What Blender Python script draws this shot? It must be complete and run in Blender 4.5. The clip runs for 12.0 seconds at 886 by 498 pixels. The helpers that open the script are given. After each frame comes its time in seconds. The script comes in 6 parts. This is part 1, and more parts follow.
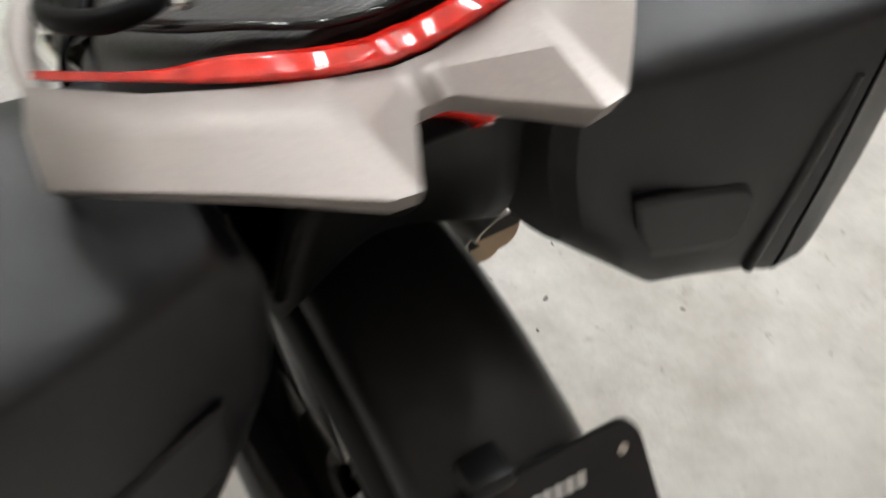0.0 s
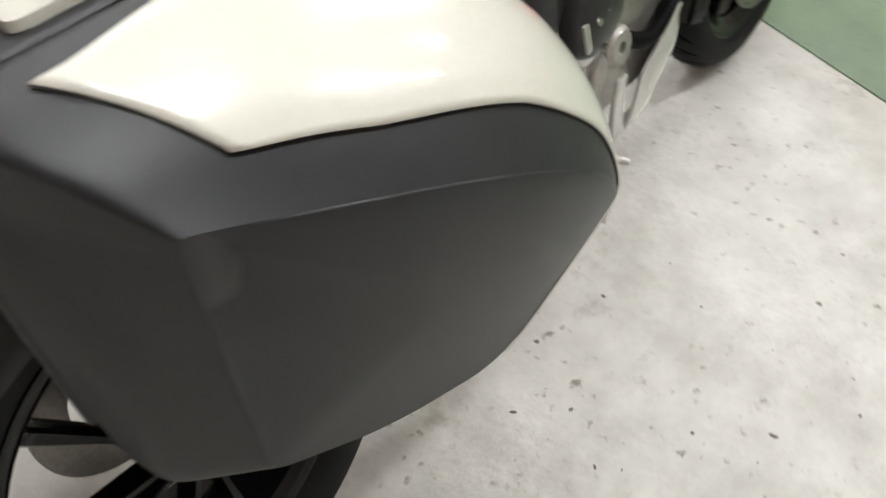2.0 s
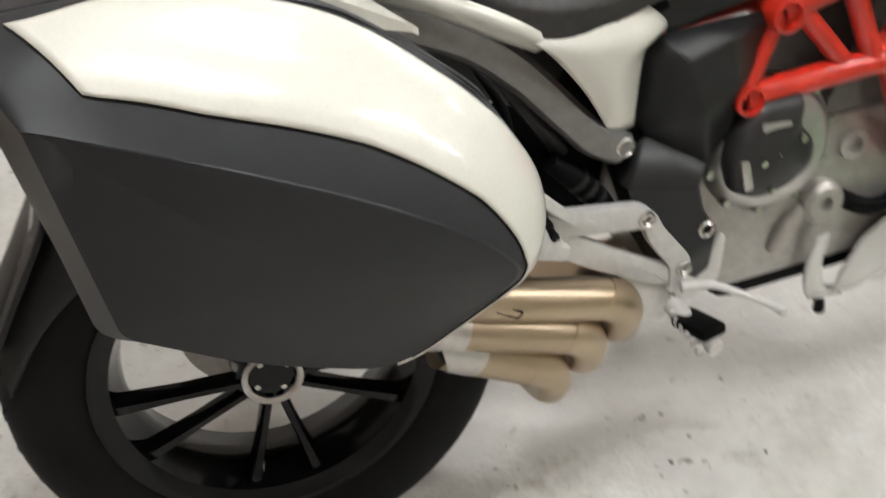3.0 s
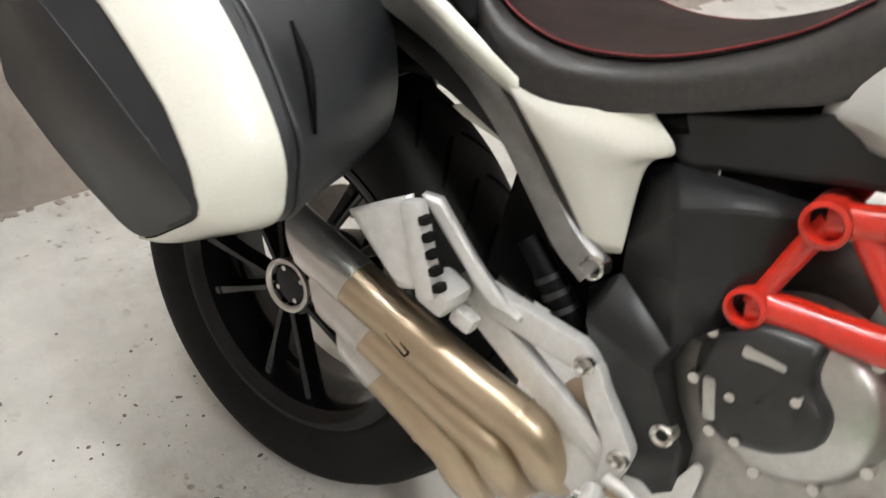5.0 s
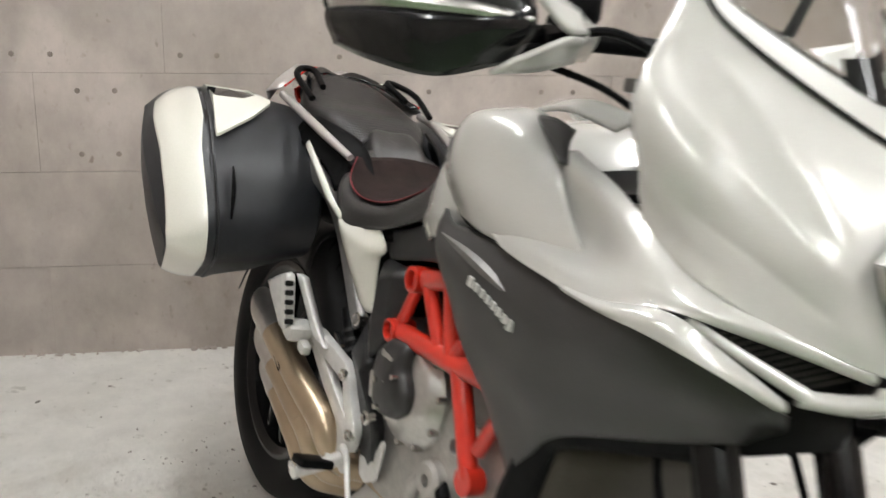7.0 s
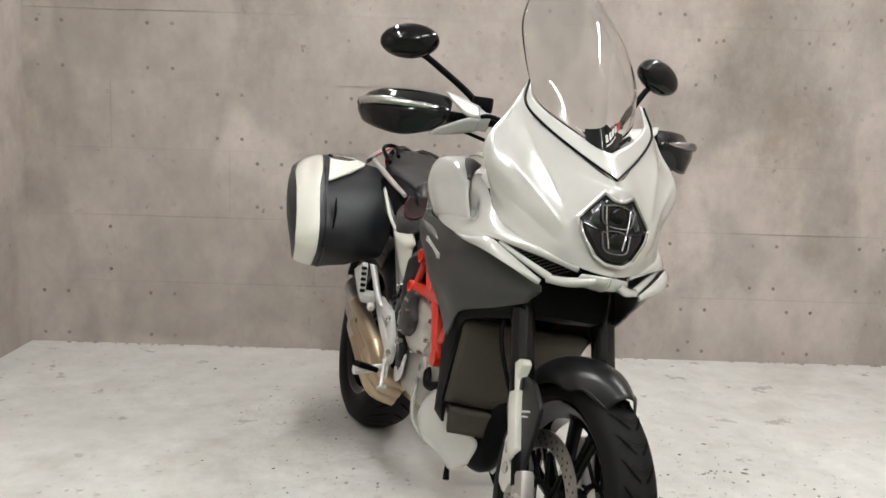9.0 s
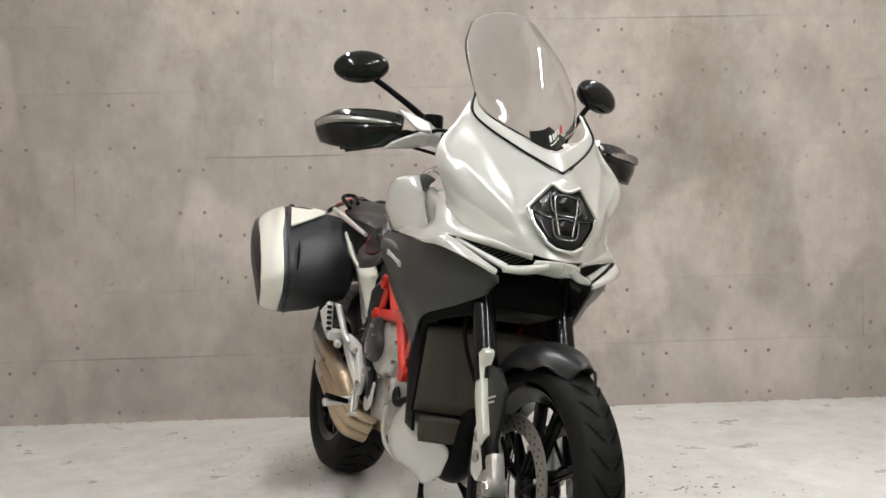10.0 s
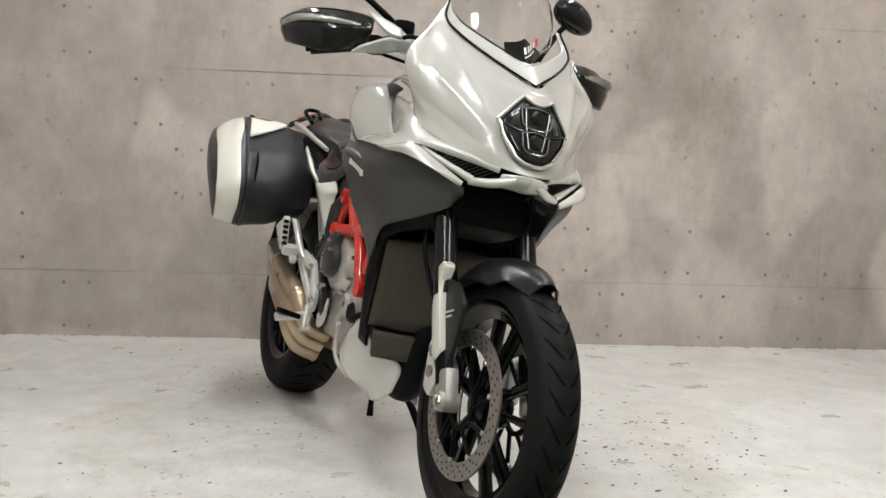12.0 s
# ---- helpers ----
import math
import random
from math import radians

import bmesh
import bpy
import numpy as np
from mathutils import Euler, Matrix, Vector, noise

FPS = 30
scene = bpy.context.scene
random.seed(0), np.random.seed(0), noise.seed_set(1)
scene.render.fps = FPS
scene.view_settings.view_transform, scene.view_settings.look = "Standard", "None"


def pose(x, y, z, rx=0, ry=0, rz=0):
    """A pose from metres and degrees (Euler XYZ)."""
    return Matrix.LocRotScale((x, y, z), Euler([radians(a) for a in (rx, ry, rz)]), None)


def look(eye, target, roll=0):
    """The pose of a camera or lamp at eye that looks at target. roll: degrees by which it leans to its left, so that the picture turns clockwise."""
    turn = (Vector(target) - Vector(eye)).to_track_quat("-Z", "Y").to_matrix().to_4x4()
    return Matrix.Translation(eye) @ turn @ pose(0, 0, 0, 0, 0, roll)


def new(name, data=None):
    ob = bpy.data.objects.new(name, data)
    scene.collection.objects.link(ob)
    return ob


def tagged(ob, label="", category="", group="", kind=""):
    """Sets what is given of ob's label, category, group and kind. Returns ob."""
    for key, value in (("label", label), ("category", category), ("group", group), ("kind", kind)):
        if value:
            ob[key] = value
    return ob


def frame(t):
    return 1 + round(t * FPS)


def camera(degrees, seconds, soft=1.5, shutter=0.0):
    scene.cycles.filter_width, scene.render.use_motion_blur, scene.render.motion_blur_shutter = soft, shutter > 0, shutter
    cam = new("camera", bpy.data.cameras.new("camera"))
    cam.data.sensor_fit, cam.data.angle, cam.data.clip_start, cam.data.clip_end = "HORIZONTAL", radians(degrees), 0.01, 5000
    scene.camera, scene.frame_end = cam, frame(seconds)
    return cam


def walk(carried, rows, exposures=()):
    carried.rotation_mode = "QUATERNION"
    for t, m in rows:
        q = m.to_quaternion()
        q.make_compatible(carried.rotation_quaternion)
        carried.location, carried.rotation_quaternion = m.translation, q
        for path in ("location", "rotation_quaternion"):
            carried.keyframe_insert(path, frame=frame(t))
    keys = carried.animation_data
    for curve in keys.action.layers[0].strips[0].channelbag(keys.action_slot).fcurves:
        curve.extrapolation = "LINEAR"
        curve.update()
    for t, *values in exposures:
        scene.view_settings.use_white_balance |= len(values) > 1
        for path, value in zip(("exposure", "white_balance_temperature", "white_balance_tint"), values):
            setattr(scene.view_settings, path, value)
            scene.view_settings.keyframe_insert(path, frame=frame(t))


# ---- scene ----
cam = camera(49.8, 12.0, shutter=0.5)
PATH = [
    (0, (-0.502, 0.363, 1.215), (0.697, -0.392, -0.197), 5.8),
    (0.1, (-0.485, 0.302, 1.202), (0.744, -0.385, -0.218), 6.2),
    (0.2, (-0.467, 0.245, 1.206), (0.765, -0.334, -0.259), 8.0),
    (0.3, (-0.465, 0.209, 1.201), (0.806, -0.322, -0.248), 7.4),
    (0.5, (-0.479, 0.116, 1.231), (0.811, -0.194, -0.266), 5.7),
    (1, (-0.508, -0.131, 1.23), (0.796, 0.045, -0.276), 5.1),
    (1.5, (-0.508, -0.355, 1.261), (0.708, 0.225, -0.217), 1.4),
    (1.8, (-0.394, -0.446, 1.214), (0.799, 0.204, -0.254), 4.5),
    (2, (-0.308, -0.501, 1.208), (0.808, 0.266, -0.264), 3.7),
    (2.2, (-0.242, -0.549, 1.216), (0.786, 0.309, -0.269), 4.3),
    (2.5, (-0.163, -0.668, 1.208), (0.72, 0.396, -0.238), 2.7),
    (3, (-0.033, -0.865, 1.272), (0.387, 0.568, -0.059), -3.4),
    (3.2, (0.038, -0.885, 1.23), (0.343, 0.628, -0.042), -2.7),
    (4.8, (0.744, -0.792, 1.16), (-0.159, 0.57, 0.008), -1.3),
    (5, (0.8, -0.733, 1.148), (-0.196, 0.569, 0.001), -0.4),
    (5.5, (0.985, -0.639, 1.146), (-0.342, 0.454, 0.124), -3.6),
    (6, (1.267, -0.582, 1.125), (-0.275, 0.28, 0.186), -3.4),
    (6.5, (1.612, -0.635, 1.114), (-0.087, 0.189, 0.456), -1.4),
    (7, (1.947, -0.685, 1.142), (0.255, 0.252, 0.637), 1.2),
    (7.5, (2.325, -0.727, 1.16), (0.556, 0.033, 0.619), 0.8),
    (7.7, (2.429, -0.737, 1.17), (0.647, 0.01, 0.651), 2.0),
    (9.3, (3.317, -0.824, 1.09), (1.433, -0.212, 0.813), 1.5),
    (9.5, (3.349, -0.829, 1.033), (1.48, -0.175, 0.753), 0.0),
    (10, (3.322, -0.84, 0.873), (1.451, -0.137, 0.823), -1.5),
    (10.5, (3.271, -0.832, 0.824), (1.427, -0.061, 0.744), 0.4),
    (11, (3.265, -0.827, 0.794), (1.416, -0.075, 0.673), 0.5),
    (11.5, (3.257, -0.827, 0.791), (1.426, -0.039, 0.628), 1.9),
    (12, (3.258, -0.827, 0.789), (1.425, -0.043, 0.628), 1.9),
]
walk(cam, [(t, look(eye, target, roll)) for t, eye, target, roll in PATH], [(0, 0.0), (3.2, 0.0), (4.8, 0.28), (5.5, 0.28), (6.5, 0.18), (7.2, 0.0), (12, 0.0)])

# ---- built below ----
# ---------------------------------------------------------------- light and world
world = bpy.data.worlds.new("world")
world.use_nodes = True
scene.world = world
world.node_tree.nodes["Background"].inputs[0].default_value = (0.9, 0.92, 1.0, 1)
world.node_tree.nodes["Background"].inputs[1].default_value = 0.05


# ---------------------------------------------------------------- materials
def mat(name, base, rough=0.5, metal=0.0, var=0.0, scale=20.0, bump=0.0, bscale=200.0, coat=0.0, trans=0.0,
        spec=0.5, rvar=0.0, second=None, ior=1.45, tint_random=0.0):
    m = bpy.data.materials.new(name)
    m.use_nodes = True
    nt = m.node_tree
    b = nt.nodes["Principled BSDF"]
    b.inputs["Roughness"].default_value = rough
    b.inputs["Metallic"].default_value = metal
    b.inputs["Coat Weight"].default_value = coat
    b.inputs["Coat Roughness"].default_value = 0.04
    b.inputs["Transmission Weight"].default_value = trans
    b.inputs["Specular IOR Level"].default_value = spec
    b.inputs["IOR"].default_value = ior
    b.inputs["Base Color"].default_value = (*base, 1)
    co = nt.nodes.new("ShaderNodeTexCoord")
    if var or second:
        big = nt.nodes.new("ShaderNodeTexNoise")
        big.inputs["Scale"].default_value = scale
        big.inputs["Detail"].default_value = 6
        big.inputs["Roughness"].default_value = 0.65
        nt.links.new(co.outputs["Object"], big.inputs["Vector"])
        ramp = nt.nodes.new("ShaderNodeValToRGB")
        lo = second or tuple(c * (1 - var) for c in base)
        hi = base if second else tuple(min(1, c * (1 + var)) for c in base)
        ramp.color_ramp.elements[0].position, ramp.color_ramp.elements[1].position = 0.35, 0.68
        ramp.color_ramp.elements[0].color, ramp.color_ramp.elements[1].color = (*lo, 1), (*hi, 1)
        nt.links.new(big.outputs["Fac"], ramp.inputs["Fac"])
        nt.links.new(ramp.outputs["Color"], b.inputs["Base Color"])
        if rvar:
            rr = nt.nodes.new("ShaderNodeMapRange")
            rr.inputs["To Min"].default_value = max(0.02, rough - rvar)
            rr.inputs["To Max"].default_value = min(1, rough + rvar)
            nt.links.new(big.outputs["Fac"], rr.inputs["Value"])
            nt.links.new(rr.outputs["Result"], b.inputs["Roughness"])
    if bump:
        fine = nt.nodes.new("ShaderNodeTexNoise")
        fine.inputs["Scale"].default_value = bscale
        fine.inputs["Detail"].default_value = 4
        nt.links.new(co.outputs["Object"], fine.inputs["Vector"])
        bm_ = nt.nodes.new("ShaderNodeBump")
        bm_.inputs["Strength"].default_value = bump
        bm_.inputs["Distance"].default_value = 0.002
        nt.links.new(fine.outputs["Fac"], bm_.inputs["Height"])
        nt.links.new(bm_.outputs["Normal"], b.inputs["Normal"])
    return m


def glow(name, colour, strength):
    m = bpy.data.materials.new(name)
    m.use_nodes = True
    b = m.node_tree.nodes["Principled BSDF"]
    b.inputs["Base Color"].default_value = (*colour, 1)
    b.inputs["Emission Color"].default_value = (*colour, 1)
    b.inputs["Emission Strength"].default_value = strength
    return m


WHITE = mat("pearl_white_paint", (0.70, 0.69, 0.62), 0.28, 0.05, 0.03, 300, coat=1.0)
PEARL = mat("pearl_paint", (0.57, 0.565, 0.535), 0.26, 0.20, 0.05, 700, coat=1.0)
CHAMP = mat("satin_silver_plastic", (0.40, 0.37, 0.35), 0.42, 0.35, 0.05, 300)
GREY = mat("matt_dark_grey_paint", (0.043, 0.0415, 0.041), 0.42, 0.1, 0.08, 300, bump=0.03, bscale=900, spec=0.5)
BLACK = mat("black_textured_plastic", (0.013, 0.013, 0.0137), 0.40, 0.0, 0.15, 40, bump=0.12, bscale=1200, spec=0.45)
CASE = mat("dark_grey_moulded_plastic", (0.0155, 0.0165, 0.0190), 0.43, 0.0, 0.12, 30, bump=0.15, bscale=1500, spec=0.5)
DARK = mat("black_plastic", (0.003, 0.003, 0.0032), 0.5, 0.0, 0.2, 60, spec=0.08)
RIB = mat("dark_grille_plastic", (0.035, 0.032, 0.025), 0.6, 0, 0.1, 60)
FENDER = mat("satin_black_paint", (0.007, 0.007, 0.0075), 0.32, 0.0, 0.1, 60, spec=0.45)
IRON = mat("dark_grey_metal_paint", (0.034, 0.033, 0.033), 0.33, 0.2, 0.1, 60, spec=0.35)
WHEEL = mat("gloss_black_wheel_paint", (0.005, 0.005, 0.0053), 0.13, 0.0, 0.1, 80, spec=0.3)
GLOSS = mat("gloss_black", (0.006, 0.006, 0.0065), 0.10, 0.0, 0.1, 100, spec=0.45)
RUBBER = mat("tyre_rubber", (0.0065, 0.0064, 0.0062), 0.62, 0.0, 0.25, 18, bump=0.15, bscale=500, spec=0.16)
GROOVE = mat("tyre_groove", (0.002, 0.002, 0.002), 0.9, 0, 0.1, 50, spec=0.1)
CAST = mat("dark_cast_metal", (0.17, 0.165, 0.16), 0.42, 0.6, 0.12, 60, bump=0.05, bscale=600)
RED = mat("red_frame_paint", (0.54, 0.025, 0.012), 0.3, 0.0, 0.06, 60, coat=0.6)
ALU = mat("cast_aluminium", (0.44, 0.425, 0.40), 0.38, 0.65, 0.12, 45, bump=0.08, bscale=500)
COVER = mat("machined_aluminium", (0.52, 0.51, 0.49), 0.30, 0.85, 0.10, 60, bump=0.03, bscale=500)
SUBF = mat("grey_subframe_metal", (0.24, 0.235, 0.23), 0.38, 0.7, 0.1, 60)
SATIN = mat("satin_aluminium", (0.64, 0.63, 0.61), 0.40, 0.35, 0.07, 80, bump=0.04, bscale=700)
STEEL = mat("bright_steel", (0.62, 0.60, 0.57), 0.25, 1.0, 0.1, 150)
DISC = mat("brake_disc_steel", (0.30, 0.28, 0.26), 0.38, 0.9, 0.12, 120)
BRONZE = mat("heat_tinted_steel", (0.47, 0.375, 0.265), 0.34, 0.9, 0.07, 5, bump=0.02, bscale=300)
MUFF = mat("brushed_steel", (0.56, 0.54, 0.52), 0.32, 0.9, 0.1, 30)
RADI = mat("radiator_core", (0.060, 0.052, 0.040), 0.6, 0.3, 0.2, 400, bump=0.5, bscale=900)
LEATHER = mat("black_leather", (0.028, 0.026, 0.025), 0.34, 0, 0.25, 120, bump=0.30, bscale=650, spec=0.6)
DOTTED = mat("dotted_black_leather", (0.022, 0.0205, 0.020), 0.36, 0, 0.2, 120, spec=0.5)
cells = DOTTED.node_tree.nodes.new("ShaderNodeTexVoronoi")
cells.inputs["Scale"].default_value = 230
cells.inputs["Randomness"].default_value = 0.15
dots = DOTTED.node_tree.nodes.new("ShaderNodeBump")
dots.inputs["Strength"].default_value, dots.inputs["Distance"].default_value = 0.9, 0.0015
spot = DOTTED.node_tree.nodes.new("ShaderNodeTexCoord")
DOTTED.node_tree.links.new(spot.outputs["Object"], cells.inputs["Vector"])
DOTTED.node_tree.links.new(cells.outputs["Distance"], dots.inputs["Height"])
DOTTED.node_tree.links.new(dots.outputs["Normal"], DOTTED.node_tree.nodes["Principled BSDF"].inputs["Normal"])
SUEDE = mat("brown_black_suede", (0.022, 0.014, 0.0125), 0.95, 0, 0.35, 14, bump=0.4, bscale=1500, spec=0.2)
STITCH = mat("red_thread", (0.16, 0.016, 0.02), 0.7)
REDLENS = mat("red_lamp_lens", (0.65, 0.02, 0.012), 0.12, 0, 0.3, 60, coat=1.0)
CLEAR = mat("clear_screen", (0.96, 0.97, 0.97), 0.02, 0, trans=1.0, ior=1.42)
SMOKE = mat("clear_lamp_cover", (0.85, 0.86, 0.87), 0.03, 0, trans=1.0, ior=1.22, coat=0.0)
LAMP = mat("lamp_reflector", (0.16, 0.16, 0.17), 0.22, 0.9, 0.2, 50)
BARS = mat("white_print", (0.60, 0.60, 0.58), 0.5)
REDP = mat("red_print", (0.45, 0.02, 0.03), 0.45)
MIRR = mat("mirror_glass", (0.8, 0.8, 0.8), 0.03, 1.0)


# ---------------------------------------------------------------- mesh helpers
def cr(pts, n, closed=False):
    """n points along a smooth curve through pts."""
    pts = [Vector(p) for p in pts]
    k = len(pts)
    out = []
    for i in range(n):
        s = i / n * k if closed else i / (n - 1) * (k - 1)
        j = min(int(s), k - 1 if closed else k - 2)
        f = s - j
        if closed:
            a, b, c, d = (pts[(j + o) % k] for o in (-1, 0, 1, 2))
        else:
            b, c = pts[j], pts[j + 1]
            a = pts[j - 1] if j > 0 else 2 * b - c
            d = pts[j + 2] if j + 2 < k else 2 * c - b
        out.append(0.5 * ((2 * b) + (c - a) * f + (2 * a - 5 * b + 4 * c - d) * f * f + (3 * b - a - 3 * c + d) * f ** 3))
    return out


def grid(rows, wrap=False, cap=False):
    bm = bmesh.new()
    vs = [[bm.verts.new(p) for p in r] for r in rows]
    w = len(vs[0])
    for a, b in zip(vs, vs[1:]):
        for i in range(w if wrap else w - 1):
            j = (i + 1) % w
            bm.faces.new((a[i], a[j], b[j], b[i]))
    if cap:
        for r in (vs[0][::-1], vs[-1]):
            bm.faces.new(r)
    bmesh.ops.recalc_face_normals(bm, faces=bm.faces)
    return bm


def patch(rows, nu=16, nv=16, closed=False, cap=False):
    """A smooth surface through rows of control points."""
    rs = [cr(r, nu, closed) for r in rows]
    cols = [cr(c, nv) for c in zip(*rs)]
    return grid([list(r) for r in zip(*cols)], closed, cap)


def tube(pts, r, n=12, k=0, cap=True):
    """A round bar along pts; r a radius or one for each point."""
    k = k or max(2, 6 * (len(pts) - 1) if len(pts) > 2 else 2)
    rad = r if isinstance(r, (list, tuple)) else [r] * len(pts)
    line = cr([Vector(p) for p in pts], k)
    rl = cr([Vector((q, 0, 0)) for q in rad], k)
    rows = []
    up = Vector((0.123, 0.456, 0.88)).normalized()
    for i, p in enumerate(line):
        d = (line[min(i + 1, k - 1)] - line[max(i - 1, 0)]).normalized()
        a = d.cross(up)
        if a.length < 0.2:
            a = d.cross(Vector((1, 0, 0)))
        a.normalize()
        b = d.cross(a)
        up = a.cross(d) if a.cross(d).dot(up) > 0 else -a.cross(d)
        rows.append([p + rl[i].x * (math.cos(t) * a + math.sin(t) * b) for t in (2 * math.pi * j / n for j in range(n))])
    return grid(rows, True, cap)


def lathe(prof, c=(0, 0, 0), axis="y", n=48, cap=False):
    """A turned shape: prof of (radius, distance along the axis)."""
    rows = []
    for r, h in prof:
        row = []
        for j in range(n):
            t = 2 * math.pi * j / n
            u, v = r * math.cos(t), r * math.sin(t)
            p = {"y": (u, h, v), "z": (u, v, h), "x": (h, u, v)}[axis]
            row.append(Vector(p) + Vector(c))
        rows.append(row)
    return grid(rows, True, cap)


def rounded(pts, r, seg=3):
    out = []
    n = len(pts)
    for i, p in enumerate(pts):
        p, a, b = Vector(p), Vector(pts[i - 1]), Vector(pts[(i + 1) % n])
        ra = min(r, 0.45 * (a - p).length)
        rb = min(r, 0.45 * (b - p).length)
        s, e = p + (a - p).normalized() * ra, p + (b - p).normalized() * rb
        for q in range(seg + 1):
            f = q / seg
            out.append((1 - f) ** 2 * s + 2 * f * (1 - f) * p + f * f * e)
    return out


def plate(outline, d0, d1, plane="xz", r=0.006, bevel=0.0, seg=3):
    """A slab: a flat outline with rounded corners between two depths."""
    flat = rounded([Vector((a, b, 0)) for a, b in outline], r, seg) if r else [Vector((a, b, 0)) for a, b in outline]
    def put(p, d):
        return {"xz": (p.x, d, p.y), "xy": (p.x, p.y, d), "yz": (d, p.x, p.y)}[plane]
    bm = grid([[Vector(put(p, d)) for p in flat] for d in (d0, d1)], True, True)
    if bevel:
        es = [e for e in bm.edges if e.calc_face_angle(0) > 0.9]
        bmesh.ops.bevel(bm, geom=es, offset=bevel, segments=2, affect="EDGES", profile=0.6)
    return bm


def block(c, s, rot=(0, 0, 0), bevel=0.004):
    bm = bmesh.new()
    bmesh.ops.create_cube(bm, size=1)
    bmesh.ops.scale(bm, vec=s, verts=bm.verts)
    if bevel:
        bmesh.ops.bevel(bm, geom=bm.edges[:], offset=bevel, segments=2, affect="EDGES", profile=0.6)
    bmesh.ops.transform(bm, matrix=pose(*c, *rot), verts=bm.verts)
    return bm


def ball(c, s, n=20, m=12):
    bm = bmesh.new()
    bmesh.ops.create_uvsphere(bm, u_segments=n, v_segments=m, radius=1)
    bmesh.ops.scale(bm, vec=s, verts=bm.verts)
    bmesh.ops.translate(bm, vec=c, verts=bm.verts)
    return bm


def flip(bm):
    """The mirror image across the bike's middle plane."""
    out = bm.copy()
    bmesh.ops.scale(out, vec=(1, -1, 1), verts=out.verts)
    bmesh.ops.reverse_faces(out, faces=out.faces)
    return out


def join(*bms):
    out = bmesh.new()
    for b in bms:
        me = bpy.data.meshes.new("tmp")
        b.to_mesh(me)
        out.from_mesh(me)
        bpy.data.meshes.remove(me)
        b.free()
    return out


def moved(bm, m):
    bmesh.ops.transform(bm, matrix=m, verts=bm.verts)
    return bm


DRAWN = False      # parts of the middle of the bike, drawn a little short, are let out to its true length


def ramp_(x, a, b):
    t = min(1.0, max(0.0, (x - a) / (b - a)))
    return t * t * (3 - 2 * t)


def let_out(bm):
    for v in bm.verts:
        x, y, z = v.co
        mid = ramp_(x, 0.32, 0.55) * (1 - ramp_(x, 0.95, 1.1)) * (1 - ramp_(z, 0.70, 0.80))
        v.co = (x + 0.015 * ramp_(x, 0.15, 0.6) + 0.022 * ramp_(x, 0.8, 1.05) * ramp_(z, 0.55, 0.75), y * (1 - 0.06 * mid), z + 0.005 * mid)
    return bm


def part(name, bm, material, parent=None, label="", solid=0.0, sharp=38, off=0.0):
    if DRAWN:
        let_out(bm)
    me = bpy.data.meshes.new(name)
    bm.to_mesh(me)
    bm.free()
    me.polygons.foreach_set("use_smooth", [True] * len(me.polygons))
    me.set_sharp_from_angle(angle=radians(sharp))
    me.materials.append(material)
    ob = new(name, me)
    ob.parent = parent
    if solid:
        md = ob.modifiers.new("thickness", "SOLIDIFY")
        md.thickness, md.offset = solid, off
    return tagged(ob, label)


def thing(name, m, label, category, group=""):
    ob = new(name)
    ob.matrix_basis = m
    ob.empty_display_size = 0.1
    return tagged(ob, label, category, group)


def both(name, make, material, parent, label="", **kw):
    """The same part on the right and on the left."""
    a = make()
    b = flip(a)
    return part(name, a, material, parent, label, **kw), part(name, b, material, parent, label, **kw)


# ---------------------------------------------------------------- the room
CORNER = Vector((-1.50, -1.24, 0))
ROOM = Matrix.Translation(CORNER) @ Matrix.Rotation(radians(-18.3), 4, "Z")   # x into the room, y along the back wall


